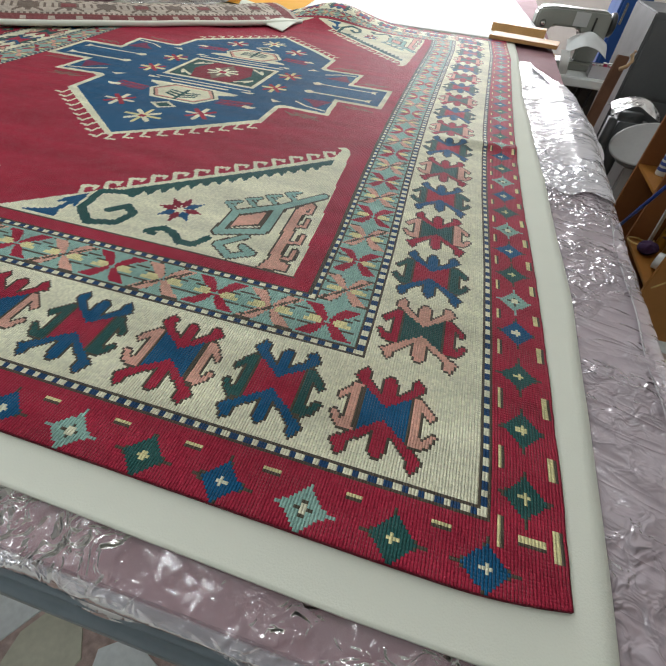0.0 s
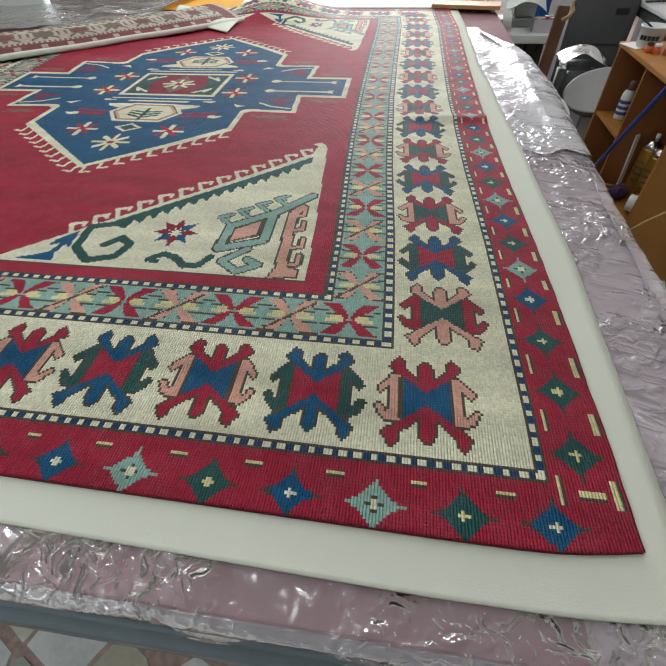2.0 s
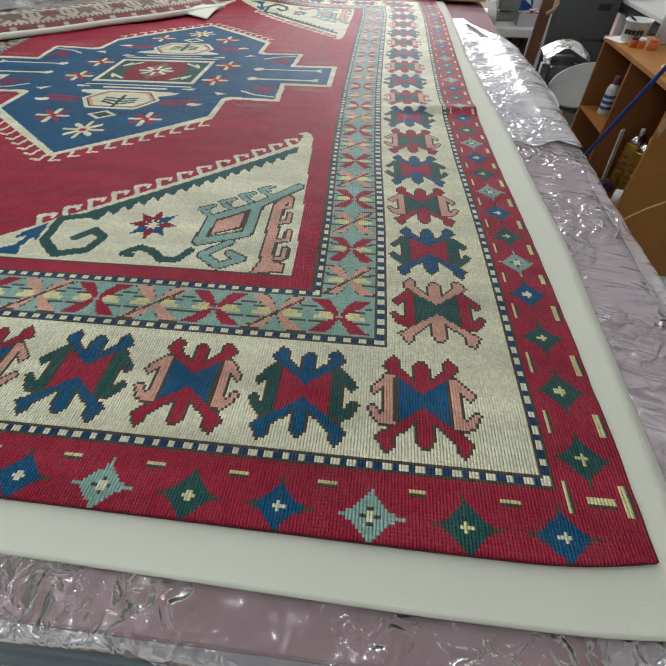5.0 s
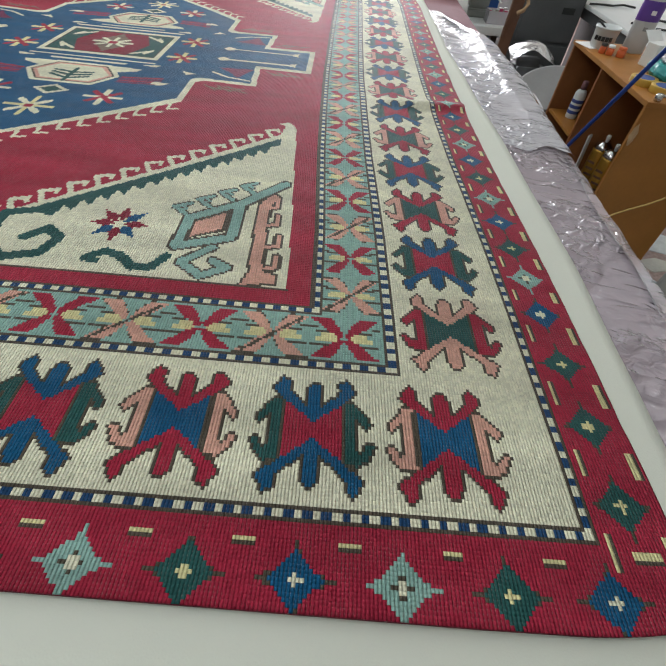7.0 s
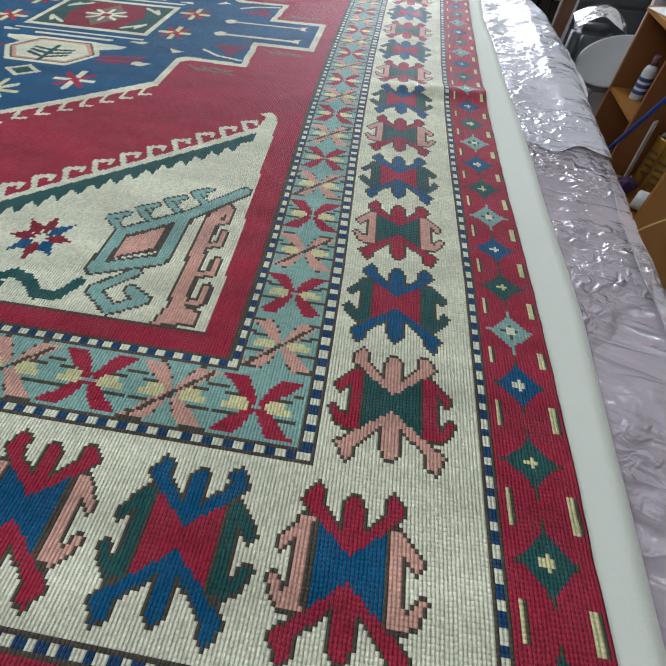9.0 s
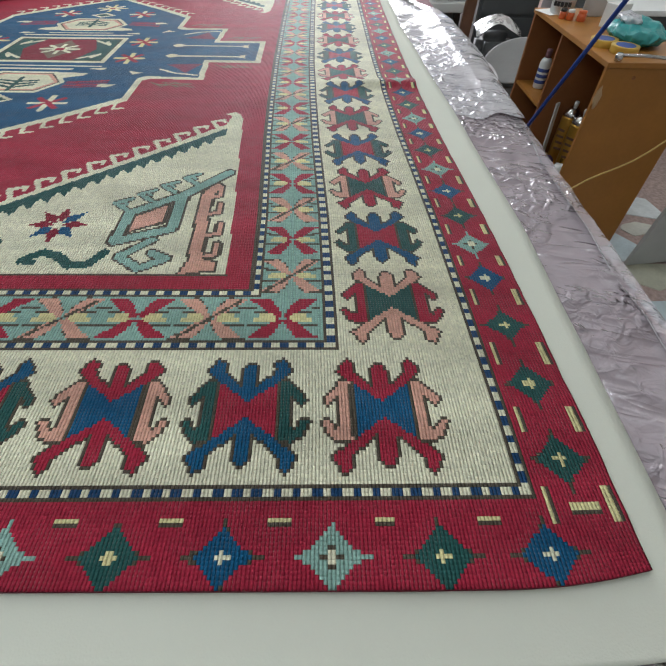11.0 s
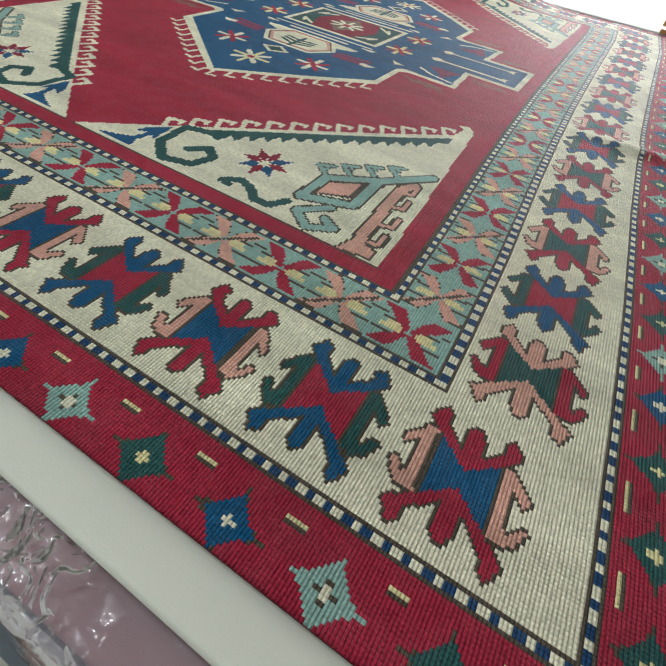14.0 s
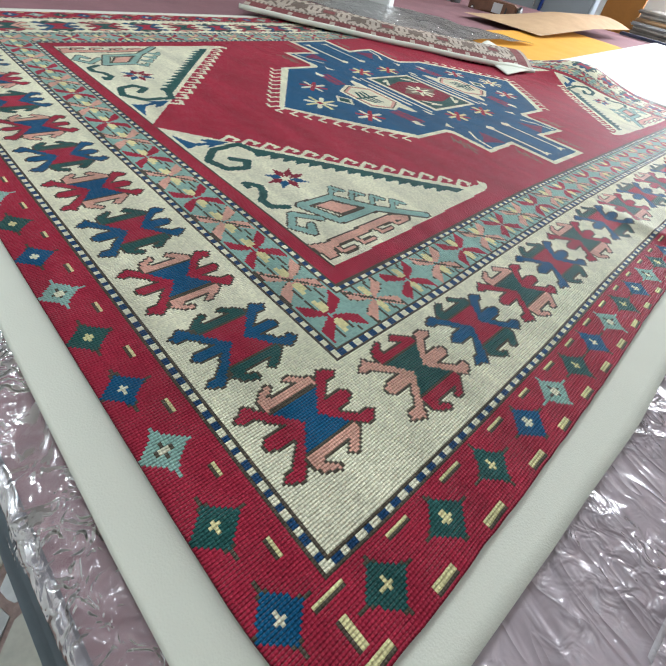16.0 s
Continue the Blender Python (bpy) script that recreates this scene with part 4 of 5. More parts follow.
fz = FZ + 0.025 + 0.03 * np.sin(t * 3.0) * (1 - s * 0.5) + 0.014 * ripple(fx, fy, 17, 16)
tagged(new("plastic_wrap", grid_mesh("plastic_wrap", fx, fy, np.maximum(fz, FZ + 0.004), WRAP)), "rumpled milky plastic wrap heaped behind the rug", "plastic wrap")
board = thing("foam_panel", (-3.2, 3.1, FZ), "large white foam panel standing on the table", "panel")
part("sheet", box(-3.75, -2.40, 2.75, 2.81, FZ, FZ + 0.75, 0.006), WHITE, board)
part("cap", box(-3.76, -2.39, 2.745, 2.815, FZ + 0.75, FZ + 0.765, 0.003), LGREY, board)

# plywood offcuts at the far corner of the table
for (px_, py_, w_, d_, h_, a_) in ((-0.02, 2.86, 0.36, 0.14, 0.018, -10), (-0.05, 3.08, 0.30, 0.07, 0.04, -8)):
    ply = thing("plywood_offcut", (px_ + 0.05, py_, FZ + 0.016), "bare orange plywood offcut on the table corner", "board", "plywood offcuts", turn=a_)
    part("board", box(-w_ / 2, w_ / 2, -d_ / 2, d_ / 2, 0, h_, 0.002, m=ply.matrix_world), PLY, ply)

# ---- shelf unit beside the table ----
SX0, SX1, SY0, SY1, SZ = 0.765, 1.16, 1.72, 2.53, 0.82
unit = thing("shelf_unit", (0.95, 2.1, 0), "open orange chipboard shelf unit with scuffed edges", "shelf unit")
part("top", box(SX0 - 0.006, SX1, SY0 - 0.006, SY1 + 0.004, SZ - 0.018, SZ, 0.0015), ORANGE, unit)
part("near_side", box(SX0, SX1, SY0, SY0 + 0.018, 0, SZ - 0.0185, 0.0015), ORANGE, unit)
# inner boards take the darkened orange, painted as if in shade
part("far_side", box(SX0, SX1, SY1 - 0.018, SY1, 0, SZ - 0.0185, 0.0015), ORANGE_SHADED, unit)
part("back", box(SX1 - 0.008, SX1, SY0 + 0.0185, SY1 - 0.0185, 0.04, SZ - 0.0185, 0.001), ORANGE_SHADED, unit)
part("divider", box(SX0 + 0.004, SX1 - 0.009, 2.16, 2.176, 0.04, SZ - 0.0185, 0.0015), ORANGE_SHADED, unit)
part("shelf", box(SX0 + 0.004, SX1 - 0.009, 2.1765, SY1 - 0.0185, 0.492, 0.508, 0.0015), ORANGE, unit)
part("shelf", box(SX0 + 0.004, SX1 - 0.009, SY0 + 0.0185, 2.1595, 0.254, 0.27, 0.0015), ORANGE, unit)
part("base", box(SX0 + 0.004, SX1 - 0.009, SY0 + 0.0185, SY1 - 0.0185, 0.02, 0.038, 0.0015), ORANGE_SHADED, unit)
chip = bmesh.new()
bmesh.ops.create_icosphere(chip, subdivisions=3, radius=0.022, matrix=Matrix.LocRotScale((SX0 + 0.01, SY0 - 0.001, 0.70), None, (0.5, 0.35, 1.9)))
for v_ in chip.verts:
    v_.co += 0.006 * noise.noise_vector(v_.co * 60)
part("chipped_edge", chip, CARD, unit, "torn pale chipboard edge", smooth=True)
part("screw_cap", lathe([(0.006, 0), (0.006, 0.0015), (0.004, 0.003)], 16, pose(0.88, SY0 - 0.0005, 0.77, 90)), ORANGE_SHADED, unit, smooth=True)

# white bag-like panel and dark bench past the shelf unit
pan = thing("laminate_sheet", (1.3, 1.66, 0), "pale grey laminate panel leaning by the shelf unit", "panel")
part("sheet", box(-0.16, 0.16, -0.01, 0.01, 0, 0.74, 0.003, m=pose(1.34, 1.60, 0.0, 4, 0, 8)), LGREY, pan)
part("edge_strip", box(-0.163, 0.163, -0.012, 0.012, 0.74, 0.75, 0.002, m=pose(1.34, 1.60, 0.0, 4, 0, 8)), WHITE, pan)
cable = [(0.76 + 0.05 * k, 1.668 + 0.004 * math.sin(k), 0.30 + 0.038 * k + 0.012 * math.sin(k * 0.9)) for k in range(12)]
tagged(part("cable", tube(cable, 0.0035, 8), CABLE, None, smooth=True), "thin yellow cable hanging across the shelf side", "cable")

# blue rod leaning in front of the shelf
tagged(part("blue_rod", tube([(0.66, 2.30, 0.0), (0.69, 1.94, 0.60), (0.715, 1.70, 1.00), (0.745, 1.40, 1.50)], 0.0085, 14), BLUEROD, None, smooth=True), "long blue plastic rod leaning against the shelf unit", "rod")


def spray_can(x, y, z, label):
    can = thing("spray_can", (x, y, z), label, "spray can", "spray cans on the shelf")
    m = can.matrix_world @ Matrix.Scale(1.3, 4)
    part("body", lathe([(0.030, 0), (0.0325, 0.004), (0.0325, 0.160), (0.031, 0.166)], 28, m), GOLD, can, smooth=True)
    part("shoulder", lathe([(0.031, 0.166), (0.0325, 0.168), (0.030, 0.178), (0.018, 0.190), (0.016, 0.193)], 28, m), CHROME, can, "bare metal shoulder", smooth=True)
    part("nozzle", lathe([(0.006, 0.193), (0.006, 0.200), (0.0075, 0.201), (0.0075, 0.213), (0.006, 0.215)], 18, m), PAPERW, can, "white spray nozzle", smooth=True)
    for k in range(4):
        part("print_bar", box(-0.014, 0.014, -0.0335, -0.0325, 0.05 + 0.022 * k, 0.058 + 0.022 * k, 0, m=m @ pose(0, 0, 0, 0, 0, -40 - 6 * k)), BROWNW, can)
    return can


can_a = spray_can(0.92, 2.10, 0.27, "gold spray can with bare metal shoulder and white nozzle")
can_b = spray_can(0.925, 2.005, 0.27, "gold spray can standing beside its twin")
slab = thing("white_strip", (0.86, 2.12, 0.27), "white plastic strip leaning beside the spray cans", "strip")
part("strip", box(-0.012, 0.012, -0.004, 0.004, 0, 0.27, 0.002, m=pose(0.86, 2.125, 0.2705, 0, -6, 30)), WHITE, slab)


def bottle(x, y, z):
    b = thing("bottle", (x, y, z), "small white bottle with dark blue label bars", "bottle")
    m = b.matrix_world
    part("body", lathe([(0.026, 0), (0.028, 0.004), (0.028, 0.115), (0.022, 0.130), (0.013, 0.136)], 26, m), WHITE, b, smooth=True)
    part("cap", lathe([(0.014, 0.137), (0.014, 0.170), (0.012, 0.173)], 22, m), MAUVE, b, "brown screw cap", smooth=True)
    for k in range(3):
        part("print_bar", lathe([(0.0283, 0.024 + 0.026 * k), (0.0287, 0.025 + 0.026 * k), (0.0287, 0.038 + 0.026 * k), (0.0283, 0.039 + 0.026 * k)], 26, m), LABELB, b, smooth=True)


bottle(0.845, 2.40, 0.5085)
# mug, purple rag and cable ring on the low shelf
mug = thing("mug", (0.82, 1.90, 0.27), "small white mug on its side in the shelf", "mug")
mm = pose(0.82, 1.90, 0.311, 90, 0, 60)
part("cup", lathe([(0.030, 0), (0.038, 0.004), (0.040, 0.085), (0.037, 0.085), (0.035, 0.008), (0.001, 0.006)], 26, mm), WHITE, mug, smooth=True)
part("handle", tube([(0.038 * 1, 0, 0.02), (0.060, 0, 0.026), (0.064, 0, 0.045), (0.058, 0, 0.064), (0.038, 0, 0.068)], 0.005, 10), WHITE, mug, smooth=True).matrix_local = mm
rag = bmesh.new()
bmesh.ops.create_icosphere(rag, subdivisions=4, radius=0.045, matrix=Matrix.LocRotScale((0.82, 2.02, 0.300), None, (1.0, 1.0, 0.62)))
for v_ in rag.verts:
    v_.co += 0.014 * noise.noise_vector(v_.co * 38)
    v_.co.z = max(v_.co.z, 0.2705)
tagged(part("yarn_bundle", rag, mat("purple_yarn", (0.07, 0.03, 0.10), 0.9, vary=0.3, scale=60, bump=0.5, bscale=150), None, smooth=True), "crumpled bundle of dark purple yarn", "yarn")
ring_pts = [(0.80 + 0.055 * math.cos(a * 0.35), 2.08 + 0.05 * math.sin(a * 0.35), 0.2745 + 0.002 * a) for a in range(19)]
tagged(part("cable_loop", tube(ring_pts, 0.004, 8), CABLE, None, smooth=True), "loop of yellow cable on the low shelf", "cable")

# ---- things on top of the shelf unit ----
def tub_cup(x, y):
    c = thing("paint_tub", (x, y, SZ), "small white plastic tub with dark print bars", "tub")
    m = c.matrix_world
    part("body", lathe([(0.045, 0), (0.047, 0.003), (0.055, 0.078), (0.058, 0.079), (0.058, 0.086), (0.053, 0.086), (0.051, 0.010), (0.002, 0.008)], 30, m), WHITE, c, smooth=True)
    part("paint", lathe([(0.001, 0.05), (0.0505, 0.05), (0.0505, 0.054)], 30, m), DARKIRON, c, "dark contents")
    part("brush_handle", tube([(0.02, 0.0, 0.055), (-0.035, 0.01, 0.092), (-0.05, 0.015, 0.10)], 0.004, 8), DARKIRON, c, smooth=True).matrix_local = Matrix.Identity(4)
    for k in range(5):
        part("print_bar", box(-0.007, 0.007, -0.0545, -0.0525, 0.034, 0.052, 0, m=m @ pose(0, 0, 0, 0, 0, -65 + 18 * k)), DARKIRON, c)


tub_cup(0.845, 2.425)
for k, (x_, y_, r_) in enumerate(((0.815, 2.33, 0.015), (0.842, 2.31, 0.016), (0.885, 2.29, 0.019))):
    j = thing("paint_jar", (x_, y_, SZ), "little glass jar of orange-red paint", "jar", "paint jars")
    part("jar", lathe([(r_ * 0.92, 0), (r_, 0.003), (r_, 0.024), (r_ * 0.85, 0.028)], 22, j.matrix_world), REDP, j, smooth=True)
    part("lid", lathe([(r_ * 0.9, 0.0282), (r_ * 0.92, 0.029), (r_ * 0.92, 0.037), (r_ * 0.8, 0.039)], 22, j.matrix_world), (DARKIRON, WHITE, REDP)[k], j, smooth=True)
slip = thing("paper_slip", (0.80, 2.44, SZ), "torn slip of white paper on the shelf top", "paper")
part("paper", box(-0.045, 0.05, -0.06, 0.05, 0.0005, 0.0025, 0.0005, 1, m=pose(0.80, 2.45, SZ, 0, 0, 20)), PAPERW, slip)


def purple_bottle(x, y):
    b = thing("detergent_bottle", (x, y, SZ), "tall pale bottle with a purple label band", "bottle")
    m = b.matrix_world
    part("body", lathe([(0.048, 0), (0.052, 0.006), (0.052, 0.20), (0.044, 0.225), (0.020, 0.238)], 30, m, 1, 0.65), LGREY, b, smooth=True)
    part("label", lathe([(0.0525, 0.125), (0.0528, 0.126), (0.0528, 0.198), (0.0525, 0.199)], 30, m, 1, 0.65), PURPLE, b, "purple label band", smooth=True)
    part("print_bar", box(-0.022, 0.022, -0.0355, -0.034, 0.150, 0.166, 0, m=m @ pose(0, 0, 0, 0, 0, -25)), PAPERW, b)
    part("print_bar", box(-0.018, 0.018, -0.0355, -0.034, 0.09, 0.105, 0, m=m @ pose(0, 0, 0, 0, 0, -25)), GREYP, b)
    part("cap", lathe([(0.019, 0.2385), (0.019, 0.262), (0.017, 0.265)], 24, m), WHITE, b, smooth=True)


purple_bottle(0.985, 2.40)
crate = thing("carton", (0.95, 2.26, SZ), "small white carton with an open flap", "carton")
part("box", box(-0.045, 0.045, -0.03, 0.03, 0, 0.085, 0.002, m=pose(0.985, 2.20, SZ, 0, 0, 25)), PAPERW, crate)
part("flap", box(-0.045, 0.045, 0, 0.05, 0, 0.0015, 0, m=pose(0.985, 2.20, SZ + 0.0855, 0, 0, 25) @ pose(0, 0.03, 0, 40)), PAPERW, crate)


def tape_roll(x, y, z, tilt=0):
    t_ = thing("tape_roll", (x, y, z), "roll of yellow adhesive tape with a dark core", "tape roll", "tape rolls")
    m = pose(x, y, z, tilt)
    part("tape", lathe([(0.036, 0), (0.050, 0), (0.0505, 0.001), (0.0505, 0.023), (0.050, 0.024), (0.036, 0.024)], 32, m), TAPEY, t_, smooth=True)
    part("core", lathe([(0.034, 0.0004), (0.0358, 0.0004), (0.0358, 0.0244), (0.034, 0.0244)], 32, m), LABELB, t_, smooth=True)


tape_roll(0.83, 1.93, SZ)
tape_roll(0.87, 1.84, SZ)


def teal_bag():
    bm = bmesh.new()
    bmesh.ops.create_icosphere(bm, subdivisions=5, radius=0.10, matrix=Matrix.LocRotScale((0.97, 1.98, SZ + 0.036), None, (1.0, 1.35, 0.42)))
    for v_ in bm.verts:
        v_.co += 0.016 * noise.noise_vector(v_.co * 22) + 0.006 * noise.noise_vector(v_.co * 70)
        v_.co.z = max(v_.co.z, SZ + 0.0005)
    bag = thing("plastic_bag", (0.97, 1.98, SZ), "rumpled teal plastic bag with white packets", "bag")
    part("bag", bm, TEALP, bag, smooth=True)
    pk = bmesh.new()
    bmesh.ops.create_icosphere(pk, subdivisions=4, radius=0.05, matrix=Matrix.LocRotScale((0.93, 1.99, SZ + 0.076), None, (0.7, 1.5, 0.35)))
    for v_ in pk.verts:
        v_.co += 0.008 * noise.noise_vector(v_.co * 50)
    part("packet", pk, FILM_MILKY, bag, "clear packet", smooth=True)


teal_bag()
clip_ = thing("metal_clip", (0.80, 1.73, SZ), "bright metal clamp on the shelf edge", "clamp")
part("jaw", lathe([(0.012, 0), (0.014, 0.003), (0.014, 0.020), (0.010, 0.026)], 20, pose(0.80, 1.735, SZ)), CHROME, clip_, smooth=True)
part("arm", tube([(0.80, 1.735, SZ + 0.018), (0.88, 1.72, SZ + 0.022), (0.98, 1.70, SZ + 0.018)], 0.006, 10), CHROME, clip_, smooth=True)

# ---- sewing table and machine ----
ST = 0.68
stable = thing("sewing_table", (0.40, 3.6, 0), "white sewing-machine table with dark metal legs", "table")
part("tabletop", box(0.0, 0.70, 3.34, 3.85, ST - 0.052, ST, 0.006, 3), WHITE, stable)
for lx in (0.20, 0.62):
    part("leg", box(lx - 0.02, lx + 0.02, 3.44, 3.48, 0.03, ST - 0.0525, 0.003), DARKIRON, stable)
    part("leg", box(lx - 0.02, lx + 0.02, 3.74, 3.78, 0.03, ST - 0.0525, 0.003), DARKIRON, stable)
    part("foot", box(lx - 0.025, lx + 0.025, 3.38, 3.82, 0, 0.0295, 0.004), DARKIRON, stable)
# dark sheet added in place of the shade under the tabletop
part("shade_backing", box(0.02, 0.68, 3.79, 3.805, 0.06, ST - 0.053, 0.002), DARKIRON, stable)
part("cross_bar", box(0.22, 0.60, 3.60, 3.63, 0.20, 0.24, 0.003), DARKIRON, stable)
part("motor", lathe([(0.05, 0), (0.06, 0.01), (0.06, 0.16), (0.045, 0.18)], 24, pose(0.36, 3.62, ST - 0.115, 0, 90, 0)), DARKIRON, stable, smooth=True)


def sewing_machine(x, y, z, turn, label, enamel):
    m = pose(x, y, z, 0, 0, turn)
    s = thing("sewing_machine", (x, y, z), label, "sewing machine", "sewing machines")
    part("bed", box(-0.22, 0.24, -0.085, 0.085, 0, 0.045, 0.008, 3, m), enamel, s)
    body = prism([(0.10, 0.046), (0.24, 0.046), (0.25, 0.20), (0.245, 0.30), (0.22, 0.325), (-0.12, 0.325), (-0.20, 0.315), (-0.215, 0.29), (-0.215, 0.16), (-0.20, 0.145), (-0.13, 0.145), (-0.12, 0.20), (-0.09, 0.225), (0.06, 0.225), (0.095, 0.19)], -0.055, 0.055, 0.012, m)
    part("head", body, enamel, s, smooth=False)
    part("handwheel", lathe([(0.02, 0), (0.062, 0.002), (0.066, 0.010), (0.066, 0.024), (0.058, 0.030), (0.018, 0.036)], 30, m @ pose(0.251, 0, 0.255, 0, 90, 0)), DARKIRON, s, smooth=True)
    part("needle_bar", tube([m @ Vector((-0.168, 0, 0.146)), m @ Vector((-0.168, 0, 0.062))], 0.005, 10), CHROME, s, smooth=True)
    part("presser_foot", box(-0.185, -0.150, -0.012, 0.012, 0.050, 0.061, 0.002, 2, m), CHROME, s)
    part("tension_knob", lathe([(0.018, 0), (0.020, 0.004), (0.012, 0.010), (0.012, 0.024), (0.010, 0.026)], 20, m @ pose(-0.165, -0.056, 0.235, 90)), CHROME, s, smooth=True)
    part("cover_plate", box(0.02, 0.11, -0.0585, -0.0555, 0.235, 0.31, 0.001, 1, m), LGREY, s)
    part("slot", box(0.145, 0.158, -0.058, -0.0555, 0.20, 0.29, 0.001, 1, m), DARKIRON, s)
    return s


sewing_machine(0.32, 3.60, ST, 6, "pale grey-green sewing machine draped with white cloth", IRON)
# white cloth over the machine and a strip hanging from it
s_, t_ = np.meshgrid(np.linspace(0, 1, 50), np.linspace(0, 1, 40), indexing="ij")
cx, cy = 0.34 + 0.24 * s_, 3.36 + 0.14 * t_
cz = ST + 0.115 + 0.055 * t_ + 0.05 * np.sin(s_ * 3.1) + 0.010 * ripple(cx, cy, 41, 40)
dr = new("cloth_scrap", grid_mesh("cloth_scrap", cx, cy, cz, LGREY))
dr.modifiers.new("thick", "SOLIDIFY").thickness = 0.003
tagged(dr, "pale grey cloth draped over the sewing machine bed", "cloth")
s_, t_ = np.meshgrid(np.linspace(0, 1, 14), np.linspace(0, 1, 40), indexing="ij")
sx_ = 0.335 + 0.055 * (s_ - 0.5) + 0.03 * t_
tagged(new("cloth_strip", grid_mesh("cloth_strip", sx_, 3.365 - 0.03 * np.sin(t_ * 3.1) + 0.004 * s_, ST + 0.135 - 0.132 * t_, PAPERW)), "white cloth strip hanging onto the sewing table", "cloth")
drum = thing("metal_bowl", (0.235, 3.42, ST), "dark metal bowl heaped with thread ends", "bowl")
part("bowl", lathe([(0.035, 0), (0.045, 0.003), (0.062, 0.06), (0.066, 0.078), (0.062, 0.078), (0.05, 0.01), (0.001, 0.008)], 26, drum.matrix_world), GREYP, drum, smooth=True)
hp = bmesh.new()
bmesh.ops.create_icosphere(hp, subdivisions=4, radius=0.05, matrix=Matrix.LocRotScale((0.235, 3.42, ST + 0.082), None, (1.1, 1, 0.7)))
for v_ in hp.verts:
    v_.co += 0.022 * noise.noise_vector(v_.co * 45)
part("thread_ends", hp, CARD, drum, "tangled brown thread ends", smooth=True)
# box of pink spools
tray = thing("spool_tray", (0.60, 3.44, ST), "clear plastic tray packed with pink thread spools", "tray")
part("tray", box(0.53, 0.67, 3.39, 3.49, ST, ST + 0.004, 0.001), FILM_MILKY, tray)
for (a0, a1, b0, b1) in ((0.53, 0.67, 3.39, 3.392), (0.53, 0.67, 3.488, 3.49), (0.53, 0.532, 3.3925, 3.4875), (0.668, 0.67, 3.3925, 3.4875)):
    part("tray_side", box(a0, a1, b0, b1, ST + 0.0045, ST + 0.07, 0), FILM_MILKY, tray)
rs = random.Random(4)
for i in range(4):
    for j in range(3):
        sp = thing("thread_spool", (0.55 + 0.033 * i, 3.41 + 0.03 * j, ST + 0.0045), "pink thread spool standing in the tray", "spool", "thread spools")
        mt = MAGENTA if rs.random() < 0.5 else RAG
        hh = 0.05 + 0.03 * rs.random()
        part("thread", lathe([(0.008, 0.004), (0.012, 0.006), (0.012, hh - 0.006), (0.008, hh - 0.004)], 16, sp.matrix_world), mt, sp, smooth=True)
        part("reel", lathe([(0.013, 0), (0.013, 0.003), (0.004, 0.0035), (0.004, hh - 0.0035), (0.013, hh - 0.003), (0.013, hh)], 16, sp.matrix_world), WHITE, sp, smooth=True)

# brown plank leaning beside the sewing table, with pale shears hooked on it
pl = thing("wood_plank", (0.72, 3.18, 0), "brown wooden plank leaning beside the sewing table", "plank")
part("board", box(-0.035, 0.035, -0.012, 0.012, 0, 0.86, 0.004, m=pose(0.575, 3.12, 0.0, -3, 4, 10)), BROWNW, pl)
part("hook", tube([(0.615, 3.10, 0.80), (0.645, 3.09, 0.82), (0.66, 3.09, 0.85), (0.645, 3.09, 0.88), (0.655, 3.09, 0.90)], 0.011, 12), CARD, pl, "pale wooden hook", smooth=True)

# ---- desk at the right ----
desk = thing("desk", (1.8, 3.9, 0), "white-topped desk with a grey metal frame", "desk")
part("tabletop", box(1.36, 2.5, 2.85, 4.75, 0.725, 0.75, 0.004), WHITE, desk)
part("apron", box(1.39, 1.42, 2.90, 4.70, 0.655, 0.7245, 0.003), TUBGREY, desk)
part("apron", box(1.4205, 2.45, 2.90, 2.93, 0.655, 0.7245, 0.003), TUBGREY, desk)
for ly in (3.02, 4.55):
    part("leg", box(1.42, 1.50, ly - 0.03, ly + 0.03, 0, 0.6545, 0.006), TUBGREY, desk)
    part("leg", box(2.36, 2.42, ly - 0.03, ly + 0.03, 0, 0.6545, 0.006), TUBGREY, desk)
part("modesty_panel", box(1.60, 1.615, 3.05, 4.5, 0.15, 0.65, 0.002), GREYP, desk)
tr = tagged(part("wire_basket", lathe([(0.16, 0), (0.17, 0.005), (0.21, 0.26), (0.215, 0.265), (0.205, 0.265), (0.16, 0.012), (0.001, 0.01)], 30, pose(1.20, 3.75, 0.0)), GREYP, None, smooth=True), "grey round bin under the desk", "bin")
scraps = [(1.62, 3.5, 30), (1.75, 3.25, -20), (1.9, 3.7, 60), (1.55, 3.95, 10)]
for (a_, b_, c_) in scraps:
    lv = thing("leather_offcut", (a_, b_, 0.75), "dark curled leather offcut lying on the desk", "offcut", "leather offcuts")
    ob_pts = [(a_ + 0.09 * k * math.cos(radians(c_)), b_ + 0.09 * k * math.sin(radians(c_)) + 0.02 * math.sin(k * 2), 0.757 + 0.006 * (k % 2)) for k in range(-2, 3)]
    part("strip", tube(ob_pts, 0.0065, 8), DARKIRON, lv, smooth=True)

# ---- oval tub wrapped in film, on the floor ----
tubm = pose(1.02, 3.20, 0.34, 30, -14, 0) @ Matrix.Scale(0.78, 4)
tub = thing("oval_tub", (0.98, 3.05, 0), "grey oval plastic tub tipped on its side", "tub")
part("shell", lathe([(0.001, 0.0), (0.17, 0.0), (0.20, 0.02), (0.225, 0.10), (0.245, 0.10), (0.245, 0.115), (0.215, 0.115), (0.19, 0.03), (0.001, 0.02)], 44, tubm, 1.15, 0.85), TUBGREY, tub, smooth=True)
